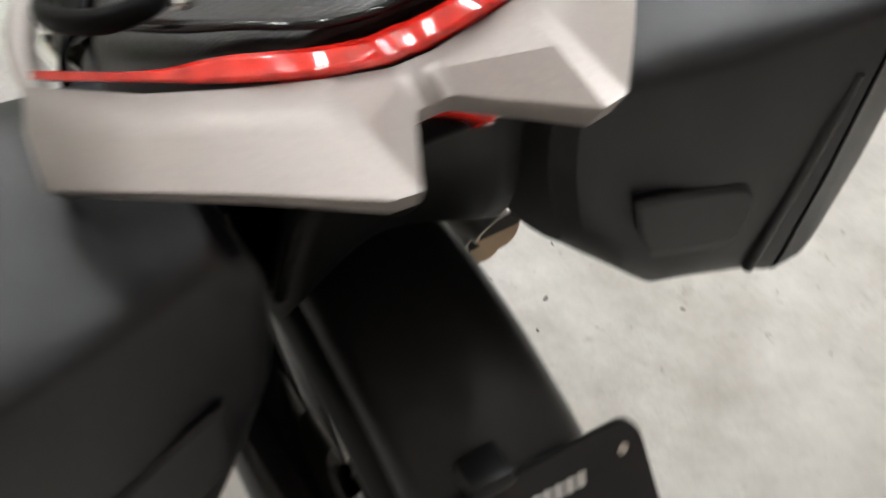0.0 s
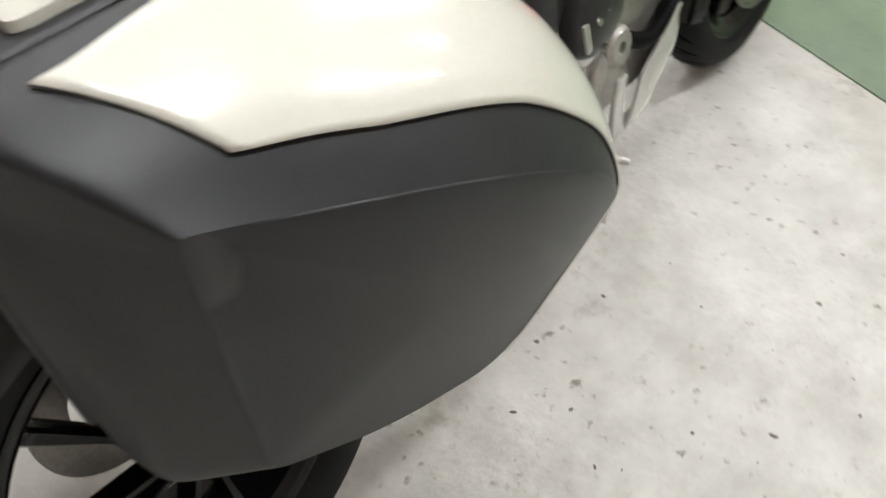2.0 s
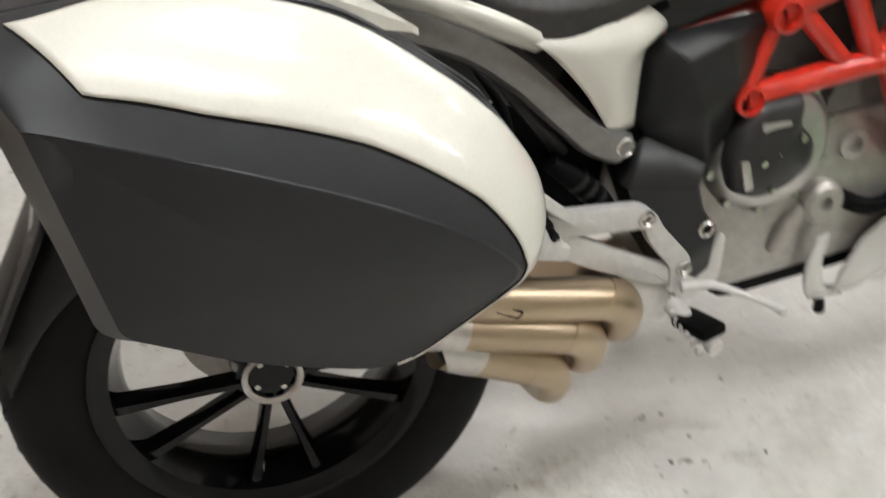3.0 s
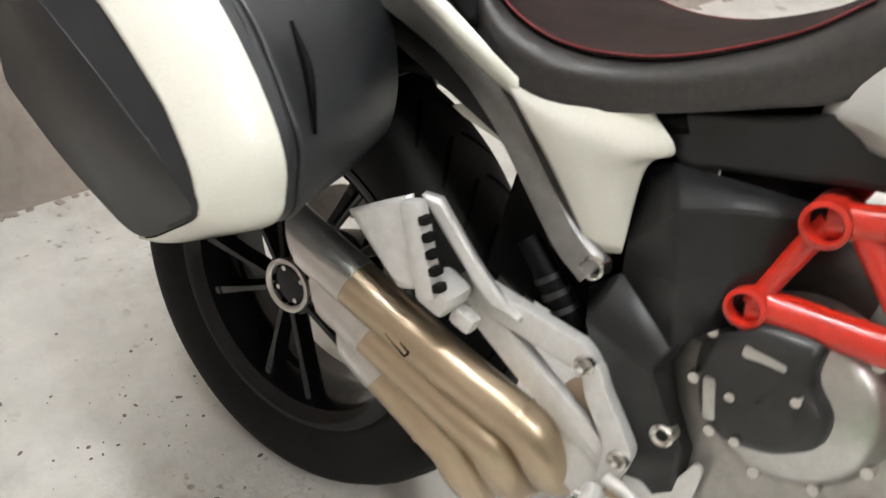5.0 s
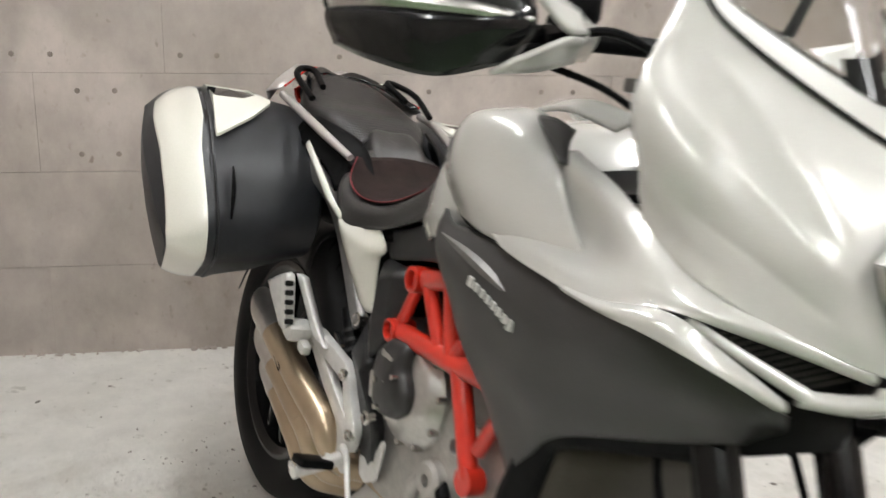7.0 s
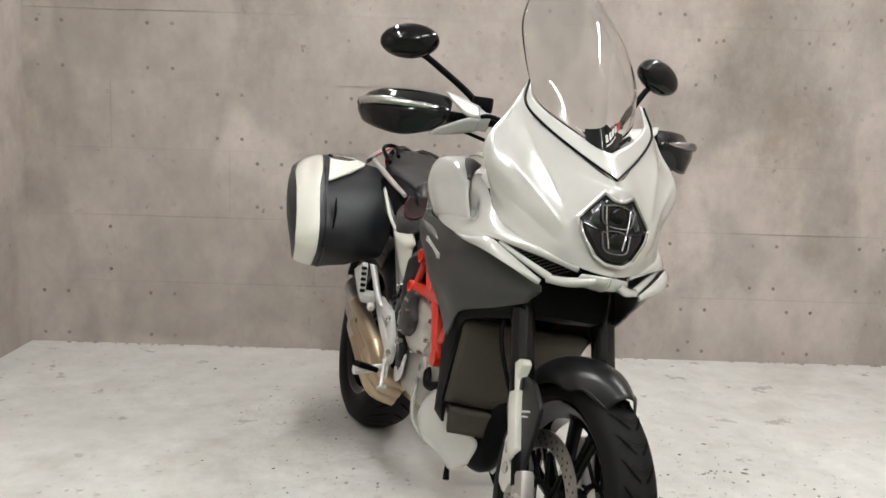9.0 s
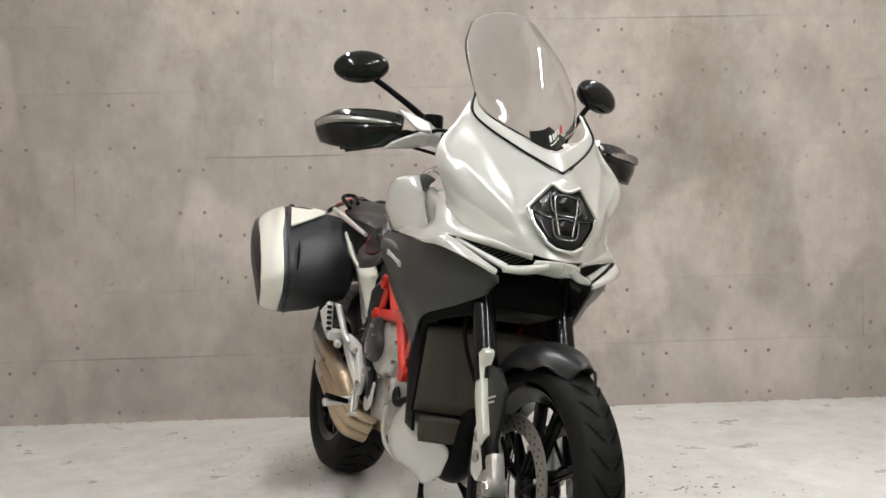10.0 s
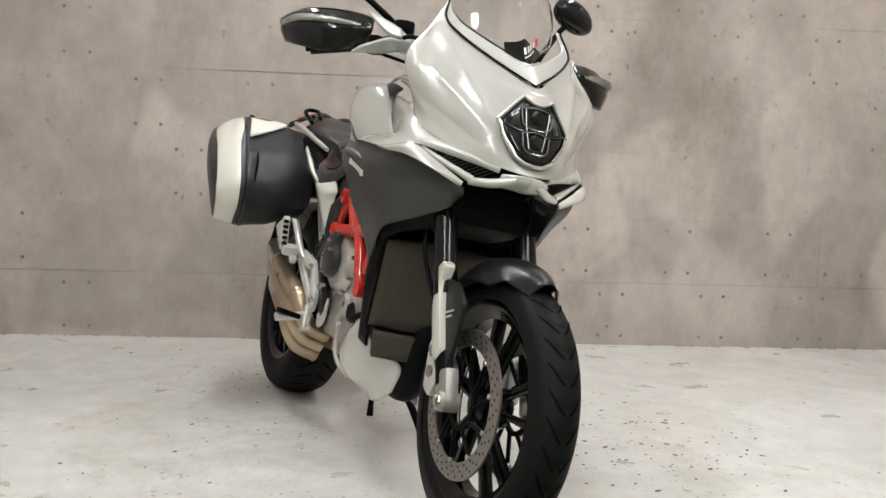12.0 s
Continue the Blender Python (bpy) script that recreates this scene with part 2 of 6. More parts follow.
def concrete(name, light, dark, rough, stains, spots, bump, upright=1.0, blocks=0.0, gloss=0.0):
    m = bpy.data.materials.new(name)
    m.use_nodes = True
    nt = m.node_tree
    b = nt.nodes["Principled BSDF"]
    info = nt.nodes.new("ShaderNodeObjectInfo")
    place = nt.nodes.new("ShaderNodeNewGeometry")

    tall = nt.nodes.new("ShaderNodeVectorMath")
    tall.operation = "MULTIPLY"
    tall.inputs[1].default_value = (1.0, 1.0, upright)
    nt.links.new(place.outputs["Position"], tall.inputs[0])

    def noise_(scale, detail, rough_=0.6):
        n = nt.nodes.new("ShaderNodeTexNoise")
        n.inputs["Scale"].default_value, n.inputs["Detail"].default_value = scale, detail
        n.inputs["Roughness"].default_value = rough_
        nt.links.new(tall.outputs["Vector"], n.inputs["Vector"])
        return n

    def ramp(src, p0, p1, c0, c1):
        r = nt.nodes.new("ShaderNodeValToRGB")
        r.color_ramp.elements[0].position, r.color_ramp.elements[1].position = p0, p1
        r.color_ramp.elements[0].color, r.color_ramp.elements[1].color = (*c0, 1), (*c1, 1)
        nt.links.new(src, r.inputs["Fac"])
        return r

    def mixed(kind, fac, a, c):
        x = nt.nodes.new("ShaderNodeMix")
        x.data_type, x.blend_type = "RGBA", kind
        if isinstance(fac, float):
            x.inputs[0].default_value = fac
        else:
            nt.links.new(fac, x.inputs[0])
        nt.links.new(a, x.inputs[6])
        nt.links.new(c, x.inputs[7])
        return x.outputs[2]

    big = ramp(noise_(1.6, 5).outputs["Fac"], 0.35, 0.68, dark, light)
    mid = ramp(noise_(9, 6, 0.7).outputs["Fac"], 0.3, 0.7, (0.84, 0.84, 0.84), (1.08, 1.08, 1.08))
    col = mixed("MULTIPLY", 1.0, big.outputs["Color"], mid.outputs["Color"])
    sp = noise_(38, 3, 0.5)
    spm = ramp(sp.outputs["Fac"], 0.63, 0.73, (1, 1, 1), spots)
    patchy = ramp(noise_(2.6, 3).outputs["Fac"], 0.44, 0.60, (0, 0, 0), (1, 1, 1))
    col = mixed("MULTIPLY", patchy.outputs["Color"], col, spm.outputs["Color"])
    st = ramp(noise_(0.9, 8, 0.72).outputs["Fac"], 0.52, 0.66, (1, 1, 1), stains)
    col = mixed("MULTIPLY", 1.0, col, st.outputs["Color"])
    if blocks:
        cells = nt.nodes.new("ShaderNodeTexVoronoi")
        cells.feature = "SMOOTH_F1"
        cells.inputs["Scale"].default_value = 2.9
        cells.inputs["Smoothness"].default_value = 0.35
        nt.links.new(tall.outputs["Vector"], cells.inputs["Vector"])
        shade = nt.nodes.new("ShaderNodeSeparateColor")
        nt.links.new(cells.outputs["Color"], shade.inputs[0])
        patches = ramp(shade.outputs[0], 0.25, 0.75, (1 - blocks,) * 3, (1 + 0.5 * blocks,) * 3)
        col = mixed("MULTIPLY", 1.0, col, patches.outputs["Color"])
        pits = ramp(noise_(24, 2, 0.4).outputs["Fac"], 0.745, 0.80, (1, 1, 1), (0.62, 0.58, 0.54))
        col = mixed("MULTIPLY", 1.0, col, pits.outputs["Color"])
    if gloss:
        smear = ramp(noise_(4.2, 8, 0.75).outputs["Fac"], 0.60, 0.72, (1, 1, 1), (0.66, 0.64, 0.60))
        col = mixed("MULTIPLY", 1.0, col, smear.outputs["Color"])
        fleck = ramp(noise_(17, 4, 0.62).outputs["Fac"], 0.70, 0.76, (1, 1, 1), (0.30, 0.27, 0.24))
        col = mixed("MULTIPLY", 1.0, col, fleck.outputs["Color"])
    tone = nt.nodes.new("ShaderNodeMapRange")
    tone.inputs["To Min"].default_value, tone.inputs["To Max"].default_value = 0.975, 1.02
    nt.links.new(info.outputs["Random"], tone.inputs["Value"])
    col = mixed("MULTIPLY", 1.0, col, tone.outputs["Result"])
    nt.links.new(col, b.inputs["Base Color"])
    rr = nt.nodes.new("ShaderNodeMapRange")
    rr.inputs["To Min"].default_value, rr.inputs["To Max"].default_value = rough - 0.16, rough + 0.12
    nt.links.new(noise_(5, 6, 0.7).outputs["Fac"], rr.inputs["Value"])
    nt.links.new(rr.outputs["Result"], b.inputs["Roughness"])
    bp = nt.nodes.new("ShaderNodeBump")
    bp.inputs["Strength"].default_value, bp.inputs["Distance"].default_value = bump, 0.004
    nt.links.new(noise_(60, 6, 0.7).outputs["Fac"], bp.inputs["Height"])
    if gloss:
        wave = nt.nodes.new("ShaderNodeBump")
        wave.inputs["Distance"].default_value = 0.006
        where = nt.nodes.new("ShaderNodeMapRange")
        where.inputs["From Min"].default_value, where.inputs["From Max"].default_value = 0.44, 0.60
        where.inputs["To Max"].default_value = gloss
        nt.links.new(noise_(1.4, 3).outputs["Fac"], where.inputs["Value"])
        nt.links.new(where.outputs["Result"], wave.inputs["Strength"])
        nt.links.new(noise_(48, 3, 0.55).outputs["Fac"], wave.inputs["Height"])
        nt.links.new(bp.outputs["Normal"], wave.inputs["Normal"])
        bp = wave
    nt.links.new(bp.outputs["Normal"], b.inputs["Normal"])
    return m


FLOOR = concrete("worn_painted_concrete", (0.74, 0.73, 0.70), (0.60, 0.585, 0.55), 0.33, (0.74, 0.72, 0.69), (0.40, 0.37, 0.33), 0.5, gloss=0.55)
GREEN = concrete("green_floor_paint", (0.13, 0.20, 0.10), (0.10, 0.165, 0.085), 0.4, (0.8, 0.8, 0.8), (0.6, 0.6, 0.6), 0.2)
WALLM = concrete("fair_faced_concrete", (0.475, 0.420, 0.384), (0.365, 0.316, 0.283), 0.72, (0.74, 0.71, 0.68), (0.80, 0.78, 0.76), 0.15, 0.75, blocks=0.16)
# tie holes are small brown discs, darker than the wall panels
TIE = mat("brown_tie_hole", (0.23, 0.195, 0.17), 0.9, 0, 0.4, 7)
HOLE = mat("dark_hole", (0.012, 0.011, 0.010), 0.9, 0, 0.2, 80)
TUBE = glow("lamp_diffuser", (0.98, 0.985, 0.985), 76.0)
ENAMEL = mat("white_enamel", (0.75, 0.75, 0.74), 0.4, 0, 0.04, 30)

DEPTH, WIDTH, HIGH = 7.5, 4.55, 2.75
EDGE = 2.58            # where the green paint begins


def room(name, bm, material, label):
    ob = part(name, bm, material, None, label)
    ob.matrix_basis = ROOM
    return tagged(ob, kind="structure")


room("floor", block((DEPTH / 2, WIDTH / 2, -0.1), (DEPTH + 0.6, WIDTH + 0.6, 0.2), bevel=0), FLOOR, "worn light grey painted concrete floor with dirt and scuffs")
room("floor_paint", block((EDGE + (DEPTH - EDGE) / 2, WIDTH / 2, 0.001), (DEPTH - EDGE, WIDTH, 0.004), bevel=0), GREEN, "green painted stretch of the concrete floor")
back = room("wall_back", block((-0.16, WIDTH / 2, HIGH / 2), (0.3, WIDTH + 0.6, HIGH), bevel=0), WALLM, "grey beige fair-faced concrete wall with formwork marks")
left = room("wall_left", block((DEPTH / 2 + 0.15, -0.15, HIGH / 2), (DEPTH + 0.3, 0.3, HIGH), bevel=0), WALLM, "plain grey beige concrete side wall")
room("wall_right", block((DEPTH / 2 + 0.15, WIDTH + 0.15, HIGH / 2), (DEPTH + 0.3, 0.3, HIGH), bevel=0), WALLM, "plain grey beige concrete side wall")
room("wall_front", block((DEPTH + 0.15, WIDTH / 2, HIGH / 2), (0.3, WIDTH, HIGH), bevel=0), WALLM, "plain concrete wall behind the camera")
room("ceiling", block((DEPTH / 2, WIDTH / 2, HIGH + 0.1), (DEPTH + 0.6, WIDTH + 0.6, 0.2), bevel=0), ENAMEL, "white painted ceiling")


def ceiling_lamp(x, y):
    lamp = thing("ceiling_lamp", ROOM @ pose(x, y, HIGH), "long white ceiling lamp with a glowing tube", "lamp", "lamps on the ceiling")
    part("housing", block((0, 0, -0.03), (1.30, 0.12, 0.06), bevel=0.006), ENAMEL, lamp)
    part("tube", lathe([(0.001, -0.6), (0.02, -0.6), (0.02, 0.6), (0.001, 0.6)], (0, 0, -0.085), "x", 16), TUBE, lamp, "glowing white tube")
    part("diffuser", block((0, 0, -0.064), (1.24, 0.10, 0.006), bevel=0.002), TUBE, lamp, "glowing white diffuser")


for lx, ly in ((1.45, 1.35), (1.45, 3.45), (3.8, 1.35), (3.8, 3.45), (5.8, 1.35), (5.8, 3.45)):
    ceiling_lamp(lx, ly)


# formwork panels and tie holes of the back wall
ROW, COL = 0.305, 0.92
bm = block((0, 0, 0), (0.012, COL - 0.0008, ROW - 0.0011), bevel=0)
me = bpy.data.meshes.new("panel")
bm.to_mesh(me)
bm.free()
me.materials.append(WALLM)
holes = []
for i in range(9):
    for j in range(-1, 6):
        y, z = (j + 0.5 + 0.42 * (i % 2)) * COL, (i + 0.5) * ROW - 0.01
        if z + ROW / 2 > HIGH or y < -0.4 or y > WIDTH + 0.4:
            continue
        ob = new("panel", me)
        ob.parent = back
        ob.matrix_basis = pose(-0.0055 + 0.0009 * ((i * 7 + j * 3) % 4), y, z)
    for j in range(11):
        for d in (-0.055, 0.055):
            for h in (-0.098, 0.098):
                y, z = 0.12 + 0.49 * j + 0.31 * (i % 2) + d, (i + 0.5) * ROW - 0.01 + h
                if 0.05 < y < WIDTH - 0.05 and z < HIGH - 0.05:
                    holes.append(lathe([(0.0001, 0.0022), (0.0066, 0.0022), (0.0074, 0.0030), (0.0086, 0.0022)], (0, y, z), "x", 8))
tagged(part("tie_holes", join(*holes), TIE, back, "small brownish form tie holes"), kind="stuff")

# crumbs of mortar along the foot of the back wall
dice = random.Random(4)
crumbs = []
for i in range(90):
    y, w = dice.uniform(0.1, WIDTH - 0.1), dice.uniform(0.004, 0.022)
    crumbs.append(block((0.006 + dice.uniform(0, 0.018), y, 0.002), (dice.uniform(0.006, 0.02), w, dice.uniform(0.003, 0.009)), (dice.uniform(-20, 20), dice.uniform(-20, 20), dice.uniform(0, 90)), 0))
tagged(part("mortar_crumbs", join(*crumbs), WALLM, back, "small crumbs of mortar along the wall"), kind="stuff")

# flakes of dirt on the floor
flakes = []
SPOTS = [(1.55, 1.75, 2.4, 130, 0.006), (1.45, 2.75, 0.50, 120, 0.007), (1.85, 2.75, 0.40, 90, 0.007), (0.82, 1.38, 0.30, 70, 0.004), (1.75, 1.42, 0.5, 40, 0.004)]
for cx, cy, reach, many, size in SPOTS:
    for i in range(many):
        r, a = reach * dice.random() ** 0.7, dice.uniform(0, 2 * math.pi)
        x, y = cx + r * math.cos(a), cy + 0.8 * r * math.sin(a)
        if 0.05 < x < EDGE + 1.2 and 0.1 < y < WIDTH - 0.1:
            w, long, turn = 0.0009 + size * dice.random() ** 3, dice.uniform(0.8, 2.2), dice.uniform(0, math.pi)
            ring = [(w * dice.uniform(0.55, 1.1) * long * math.cos(k * 0.898), w * dice.uniform(0.55, 1.1) * math.sin(k * 0.898)) for k in range(7)]
            ring = [(x + p * math.cos(turn) - q * math.sin(turn), y + p * math.sin(turn) + q * math.cos(turn)) for p, q in ring]
            z = 0.0042 if x > EDGE else 0.0008
            flakes.append(grid([[Vector((p, q, z - 0.001)) for p, q in ring], [Vector((x + 0.8 * (p - x), y + 0.8 * (q - y), z + 0.0008)) for p, q in ring], [Vector((x + 0.05 * (p - x), y + 0.05 * (q - y), z + 0.001)) for p, q in ring]], True))
dirt = room("floor_dirt", join(*flakes), mat("dark_dirt", (0.17, 0.15, 0.13), 0.9, 0, 0.4, 30), "small dark flakes of dirt on the floor")
tagged(dirt, kind="stuff")

# ---------------------------------------------------------------- the motorcycle
LEAN = Matrix.Rotation(radians(0.4), 4, "Z") @ Matrix.Rotation(radians(-10.6), 4, "X")      # it leans to its left on the side stand
bike = thing("motorcycle", LEAN, "white and dark grey touring motorcycle with red tube frame", "motorcycle")
RW, FW = Vector((-0.023, 0, 0.331)), Vector((1.455, 0, 0.296))


def spoke(c, a, r0, r1, w, y0, y1):
    """One cast spoke from the hub to the rim, set off to the side at the hub."""
    rows = []
    for r, ww, y in ((r0, w * 0.75, y0), ((r0 + r1) / 2, w * 0.7, (y0 + y1) / 2), (r1, w * 1.25, y1)):
        ring = [(-ww, -0.011), (-ww * 0.6, -0.016), (ww * 0.6, -0.016), (ww, -0.011), (ww, 0.011), (-ww, 0.011)]
        rows.append([Vector((c.x + r * math.cos(a) - t * math.sin(a), c.y + y + d, c.z + r * math.sin(a) + t * math.cos(a))) for t, d in ring])
    return grid(rows, True, True)


def wheel(name, c, R, half, hubr, label):
    rim = part(name, lathe([(0.200, -half + 0.012), (0.218, -half), (0.226, -half), (0.226, -half + 0.008), (0.214, -half + 0.016), (0.205, -0.03),
                            (0.195, 0.0), (0.205, 0.03), (0.214, half - 0.016), (0.226, half - 0.008), (0.226, half), (0.218, half), (0.200, half - 0.012),
                            (0.188, 0.02), (0.184, 0), (0.188, -0.02), (0.200, -half + 0.012)], c, "y", 72), WHEEL, bike, label)
    t = half + 0.011
    part("tyre", lathe([(0.226, -half + 0.004), (0.236, -half - 0.006), (R * 0.80, -t), (R * 0.875, -t * 1.0), (R * 0.935, -t * 0.86), (R * 0.972, -t * 0.62), (R * 0.993, -t * 0.32), (R, 0),
                        (R * 0.993, t * 0.32), (R * 0.972, t * 0.62), (R * 0.935, t * 0.86), (R * 0.875, t), (R * 0.80, t), (0.236, half + 0.006), (0.226, half - 0.004)], c, "y", 96),
         RUBBER, rim, "worn black road tyre with curved grooves")
    part("hub", lathe([(0.001, -half), (hubr * 0.6, -half), (hubr, -half + 0.004), (hubr * 1.1, -0.02), (hubr * 1.1, 0.03), (hubr * 0.8, half), (0.001, half)], c, "y", 32), WHEEL, rim)
    return rim, t


rear, rt = wheel("rear_wheel", RW, 0.332, 0.075, 0.046, "gloss black rear wheel with five paired spokes")
for i in range(5):
    for d in (-13, 13):
        a = radians(72 * i + 50 + d)
        part("spoke", spoke(RW, a, 0.03, 0.198, 0.0085, -0.062, -0.040), WHEEL, rear)
        part("rim_bolt", lathe([(0.0001, -0.058), (0.006, -0.058), (0.008, -0.050), (0.008, -0.040)], (RW.x + 0.186 * math.cos(a), 0, RW.z + 0.186 * math.sin(a)), "y", 10), GLOSS, rear)
part("axle_nut", lathe([(0.020, -0.070), (0.034, -0.070), (0.040, -0.074), (0.040, -0.082), (0.036, -0.083), (0.032, -0.080), (0.029, -0.062), (0.001, -0.060)], RW, "y", 32), MUFF, rear, "worn metal ring of the hub")
part("axle_spindle", lathe([(0.0001, -0.072), (0.012, -0.072), (0.016, -0.068), (0.017, -0.060)], RW, "y", 6), STEEL, rear, "steel axle end")
for i in range(4):
    part("hub_pin", lathe([(0.0001, -0.076), (0.004, -0.076), (0.005, -0.070), (0.005, -0.060)], (RW.x + 0.0245 * math.cos(1.57 * i + 0.5), 0, RW.z + 0.0245 * math.sin(1.57 * i + 0.5)), "y", 8), STEEL, rear)
part("brake_disc", lathe([(0.06, 0.060), (0.11, 0.060), (0.11, 0.065), (0.06, 0.065), (0.06, 0.060)], RW, "y", 48), DISC, rear, "steel rear brake disc")

front, ft = wheel("front_wheel", FW, 0.291, 0.040, 0.04, "gloss black front wheel with twin brake discs")
for i in range(5):
    for d in (-13, 13):
        part("spoke", spoke(FW, radians(72 * i + 14 + d), 0.03, 0.196, 0.008, -0.014, 0.0), WHEEL, front)


def groove(c, R, t, a, s, side):
    """One curved tread groove, laid 1 mm over the rubber."""
    rows = []
    for k in range(6):
        u = k / 5
        y = side * t * (0.10 + 0.62 * u)
        q = abs(y) / t
        r = R * (1 - 0.007 * (q / 0.32) ** 2 if q < 0.32 else 0.993 - 0.021 * (q - 0.32) / 0.30 if q < 0.62 else 0.972 - 0.037 * (q - 0.62) / 0.24) + 0.0012
        aa = a + s * (0.16 * u ** 1.3)
        w = 0.0050 * math.sin(math.pi * (0.12 + 0.8 * u)) + 0.0008
        rows.append([Vector((c.x + r * math.cos(aa + d / R), c.y + y, c.z + r * math.sin(aa + d / R))) for d in (-w, w)])
    return grid(rows)


tread = []
for i in range(34):
    tread.append(groove(FW, 0.293, ft, i * 2 * math.pi / 34, 1, 1))
    tread.append(groove(FW, 0.293, ft, (i + 0.0) * 2 * math.pi / 34, 1, -1))
for i in range(34):
    for lift in (0.0, 0.022):
        rows = []
        for k in range(9):
            u = k / 4 - 1
            a = (i + 0.5) * 2 * math.pi / 34 - 0.045 * (1 - abs(u) ** 1.6) + lift
            r = 0.293 * (1 - 0.007 * (0.42 * u / 0.32) ** 2) + 0.0013
            rows.append([Vector((FW.x + r * math.cos(a + d), FW.y + 0.42 * u * ft, FW.z + r * math.sin(a + d))) for d in (-0.0026, 0.0026)])
        tread.append(grid(rows))
tagged(part("tread_grooves", join(*tread), GROOVE, front, "dark grooves in the tread"), kind="stuff")
tread = []
for i in range(34):
    tread.append(groove(RW, 0.332, rt, i * 2 * math.pi / 34, -1, 1))
    tread.append(groove(RW, 0.332, rt, i * 2 * math.pi / 34, -1, -1))
tagged(part("tread_grooves", join(*tread), GROOVE, rear, "dark grooves in the tread"), kind="stuff")


def disc(side):
    y = side * 0.068
    d = part("brake_disc", lathe([(0.122, y - 0.0025), (0.160, y - 0.0025), (0.160, y + 0.0025), (0.122, y + 0.0025), (0.122, y - 0.0025)], FW, "y", 72), DISC, front, "drilled steel brake disc")
    holes = []
    for ring, n, o in ((0.131, 30, 0), (0.141, 30, 0.35), (0.151, 30, 0.7)):
        for i in range(n):
            a = 2 * math.pi * (i + o) / n
            holes.append(lathe([(0.0001, 0), (0.0032, 0)], (FW.x + ring * math.cos(a), y + side * 0.0032, FW.z + ring * math.sin(a)), "y", 8))
    tagged(part("drill_holes", join(*holes), HOLE, front), kind="stuff")
    part("carrier_ring", lathe([(0.045, y - 0.004), (0.056, y - 0.004), (0.056, y + 0.004), (0.045, y + 0.004), (0.045, y - 0.004)], FW, "y", 32), DARK, front, "dark ring of the disc carrier")
    base = Vector((FW.x, y, FW.z))
    for i in range(10):
        a = 2 * math.pi * i / 10
        p, q = Vector((math.cos(a), 0, math.sin(a))), Vector((math.cos(a + 0.35), 0, math.sin(a + 0.35)))
        part("carrier_arm", tube([base + 0.05 * p, base + 0.124 * q], 0.005, 8), DARK, front)
        part("rivet", lathe([(0.0001, -0.006), (0.006, -0.006), (0.007, -0.003), (0.007, 0.004)], (FW.x + 0.12 * math.cos(a + 0.35), y, FW.z + 0.12 * math.sin(a + 0.35)), "y", 10), STEEL, front)


disc(-1), disc(1)

# fork
RAKE = Vector((-0.415, 0, 0.91))


def fork_leg(s):
    foot = Vector((1.425, s * 0.104, 0.325))
    leg = part("fork_leg", tube([foot + RAKE * 0.20, foot + RAKE * 0.80], 0.0275, 20), WHEEL, bike, "black upside-down fork leg")
    part("stanchion", tube([foot, foot + RAKE * 0.26], 0.0195, 20), DARK, leg, "dark fork tube")
    part("axle_clamp", join(block((1.440, s * 0.104, 0.322), (0.052, 0.034, 0.080), (0, -22, 0), 0.010), lathe([(0.0001, s * 0.128), (0.017, s * 0.128), (0.022, s * 0.122), (0.022, s * 0.085)], FW, "y", 24)), ALU, leg, "silver axle clamp")
    part("axle_end", lathe([(0.008, s * 0.130), (0.014, s * 0.132), (0.015, s * 0.126)], FW, "y", 6), STEEL, leg)
    cal = part("brake_caliper", plate([(1.335, 0.300), (1.372, 0.285), (1.398, 0.33), (1.385, 0.405), (1.35, 0.43), (1.325, 0.40)], s * 0.060, s * 0.112, r=0.012, bevel=0.006), SATIN, bike, "silver radial brake caliper")
    part("caliper_piston_cover", lathe([(0.0001, s * 0.116), (0.013, s * 0.116), (0.015, s * 0.110)], (1.358, 0, 0.34), "y", 16), STEEL, cal)
    part("caliper_piston_cover", lathe([(0.0001, s * 0.116), (0.013, s * 0.116), (0.015, s * 0.110)], (1.352, 0, 0.385), "y", 16), STEEL, cal)
    part("brake_hose", tube([(1.35, s * 0.09, 0.43), (1.28, s * 0.115, 0.52), (1.21, s * 0.12, 0.62), (1.18, s * 0.08, 0.72)], 0.0055, 8), DARK, bike)


fork_leg(-1), fork_leg(1)


def fender_rows():
    rows = []
    for k in range(9):
        a = radians(64 + 88 * k / 8)
        r = 0.303 + 0.006 * math.sin(math.pi * k / 8)
        w = 0.066 if 0 < k < 8 else 0.045
        w = 0.030 if k == 0 else 0.055 if k == 1 else w
        c = Vector((FW.x + r * math.cos(a), 0, FW.z + r * math.sin(a)))
        o = Vector((math.cos(a), 0, math.sin(a)))
        rows.append([c + o * d + Vector((0, y * w, 0)) for y, d in ((-1.08, -0.050 if 1 < k < 8 else -0.02), (-1.0, -0.022), (-0.55, 0.006), (0, 0.014), (0.55, 0.006), (1.0, -0.022), (1.08, -0.050 if 1 < k < 8 else -0.02))])
    return rows


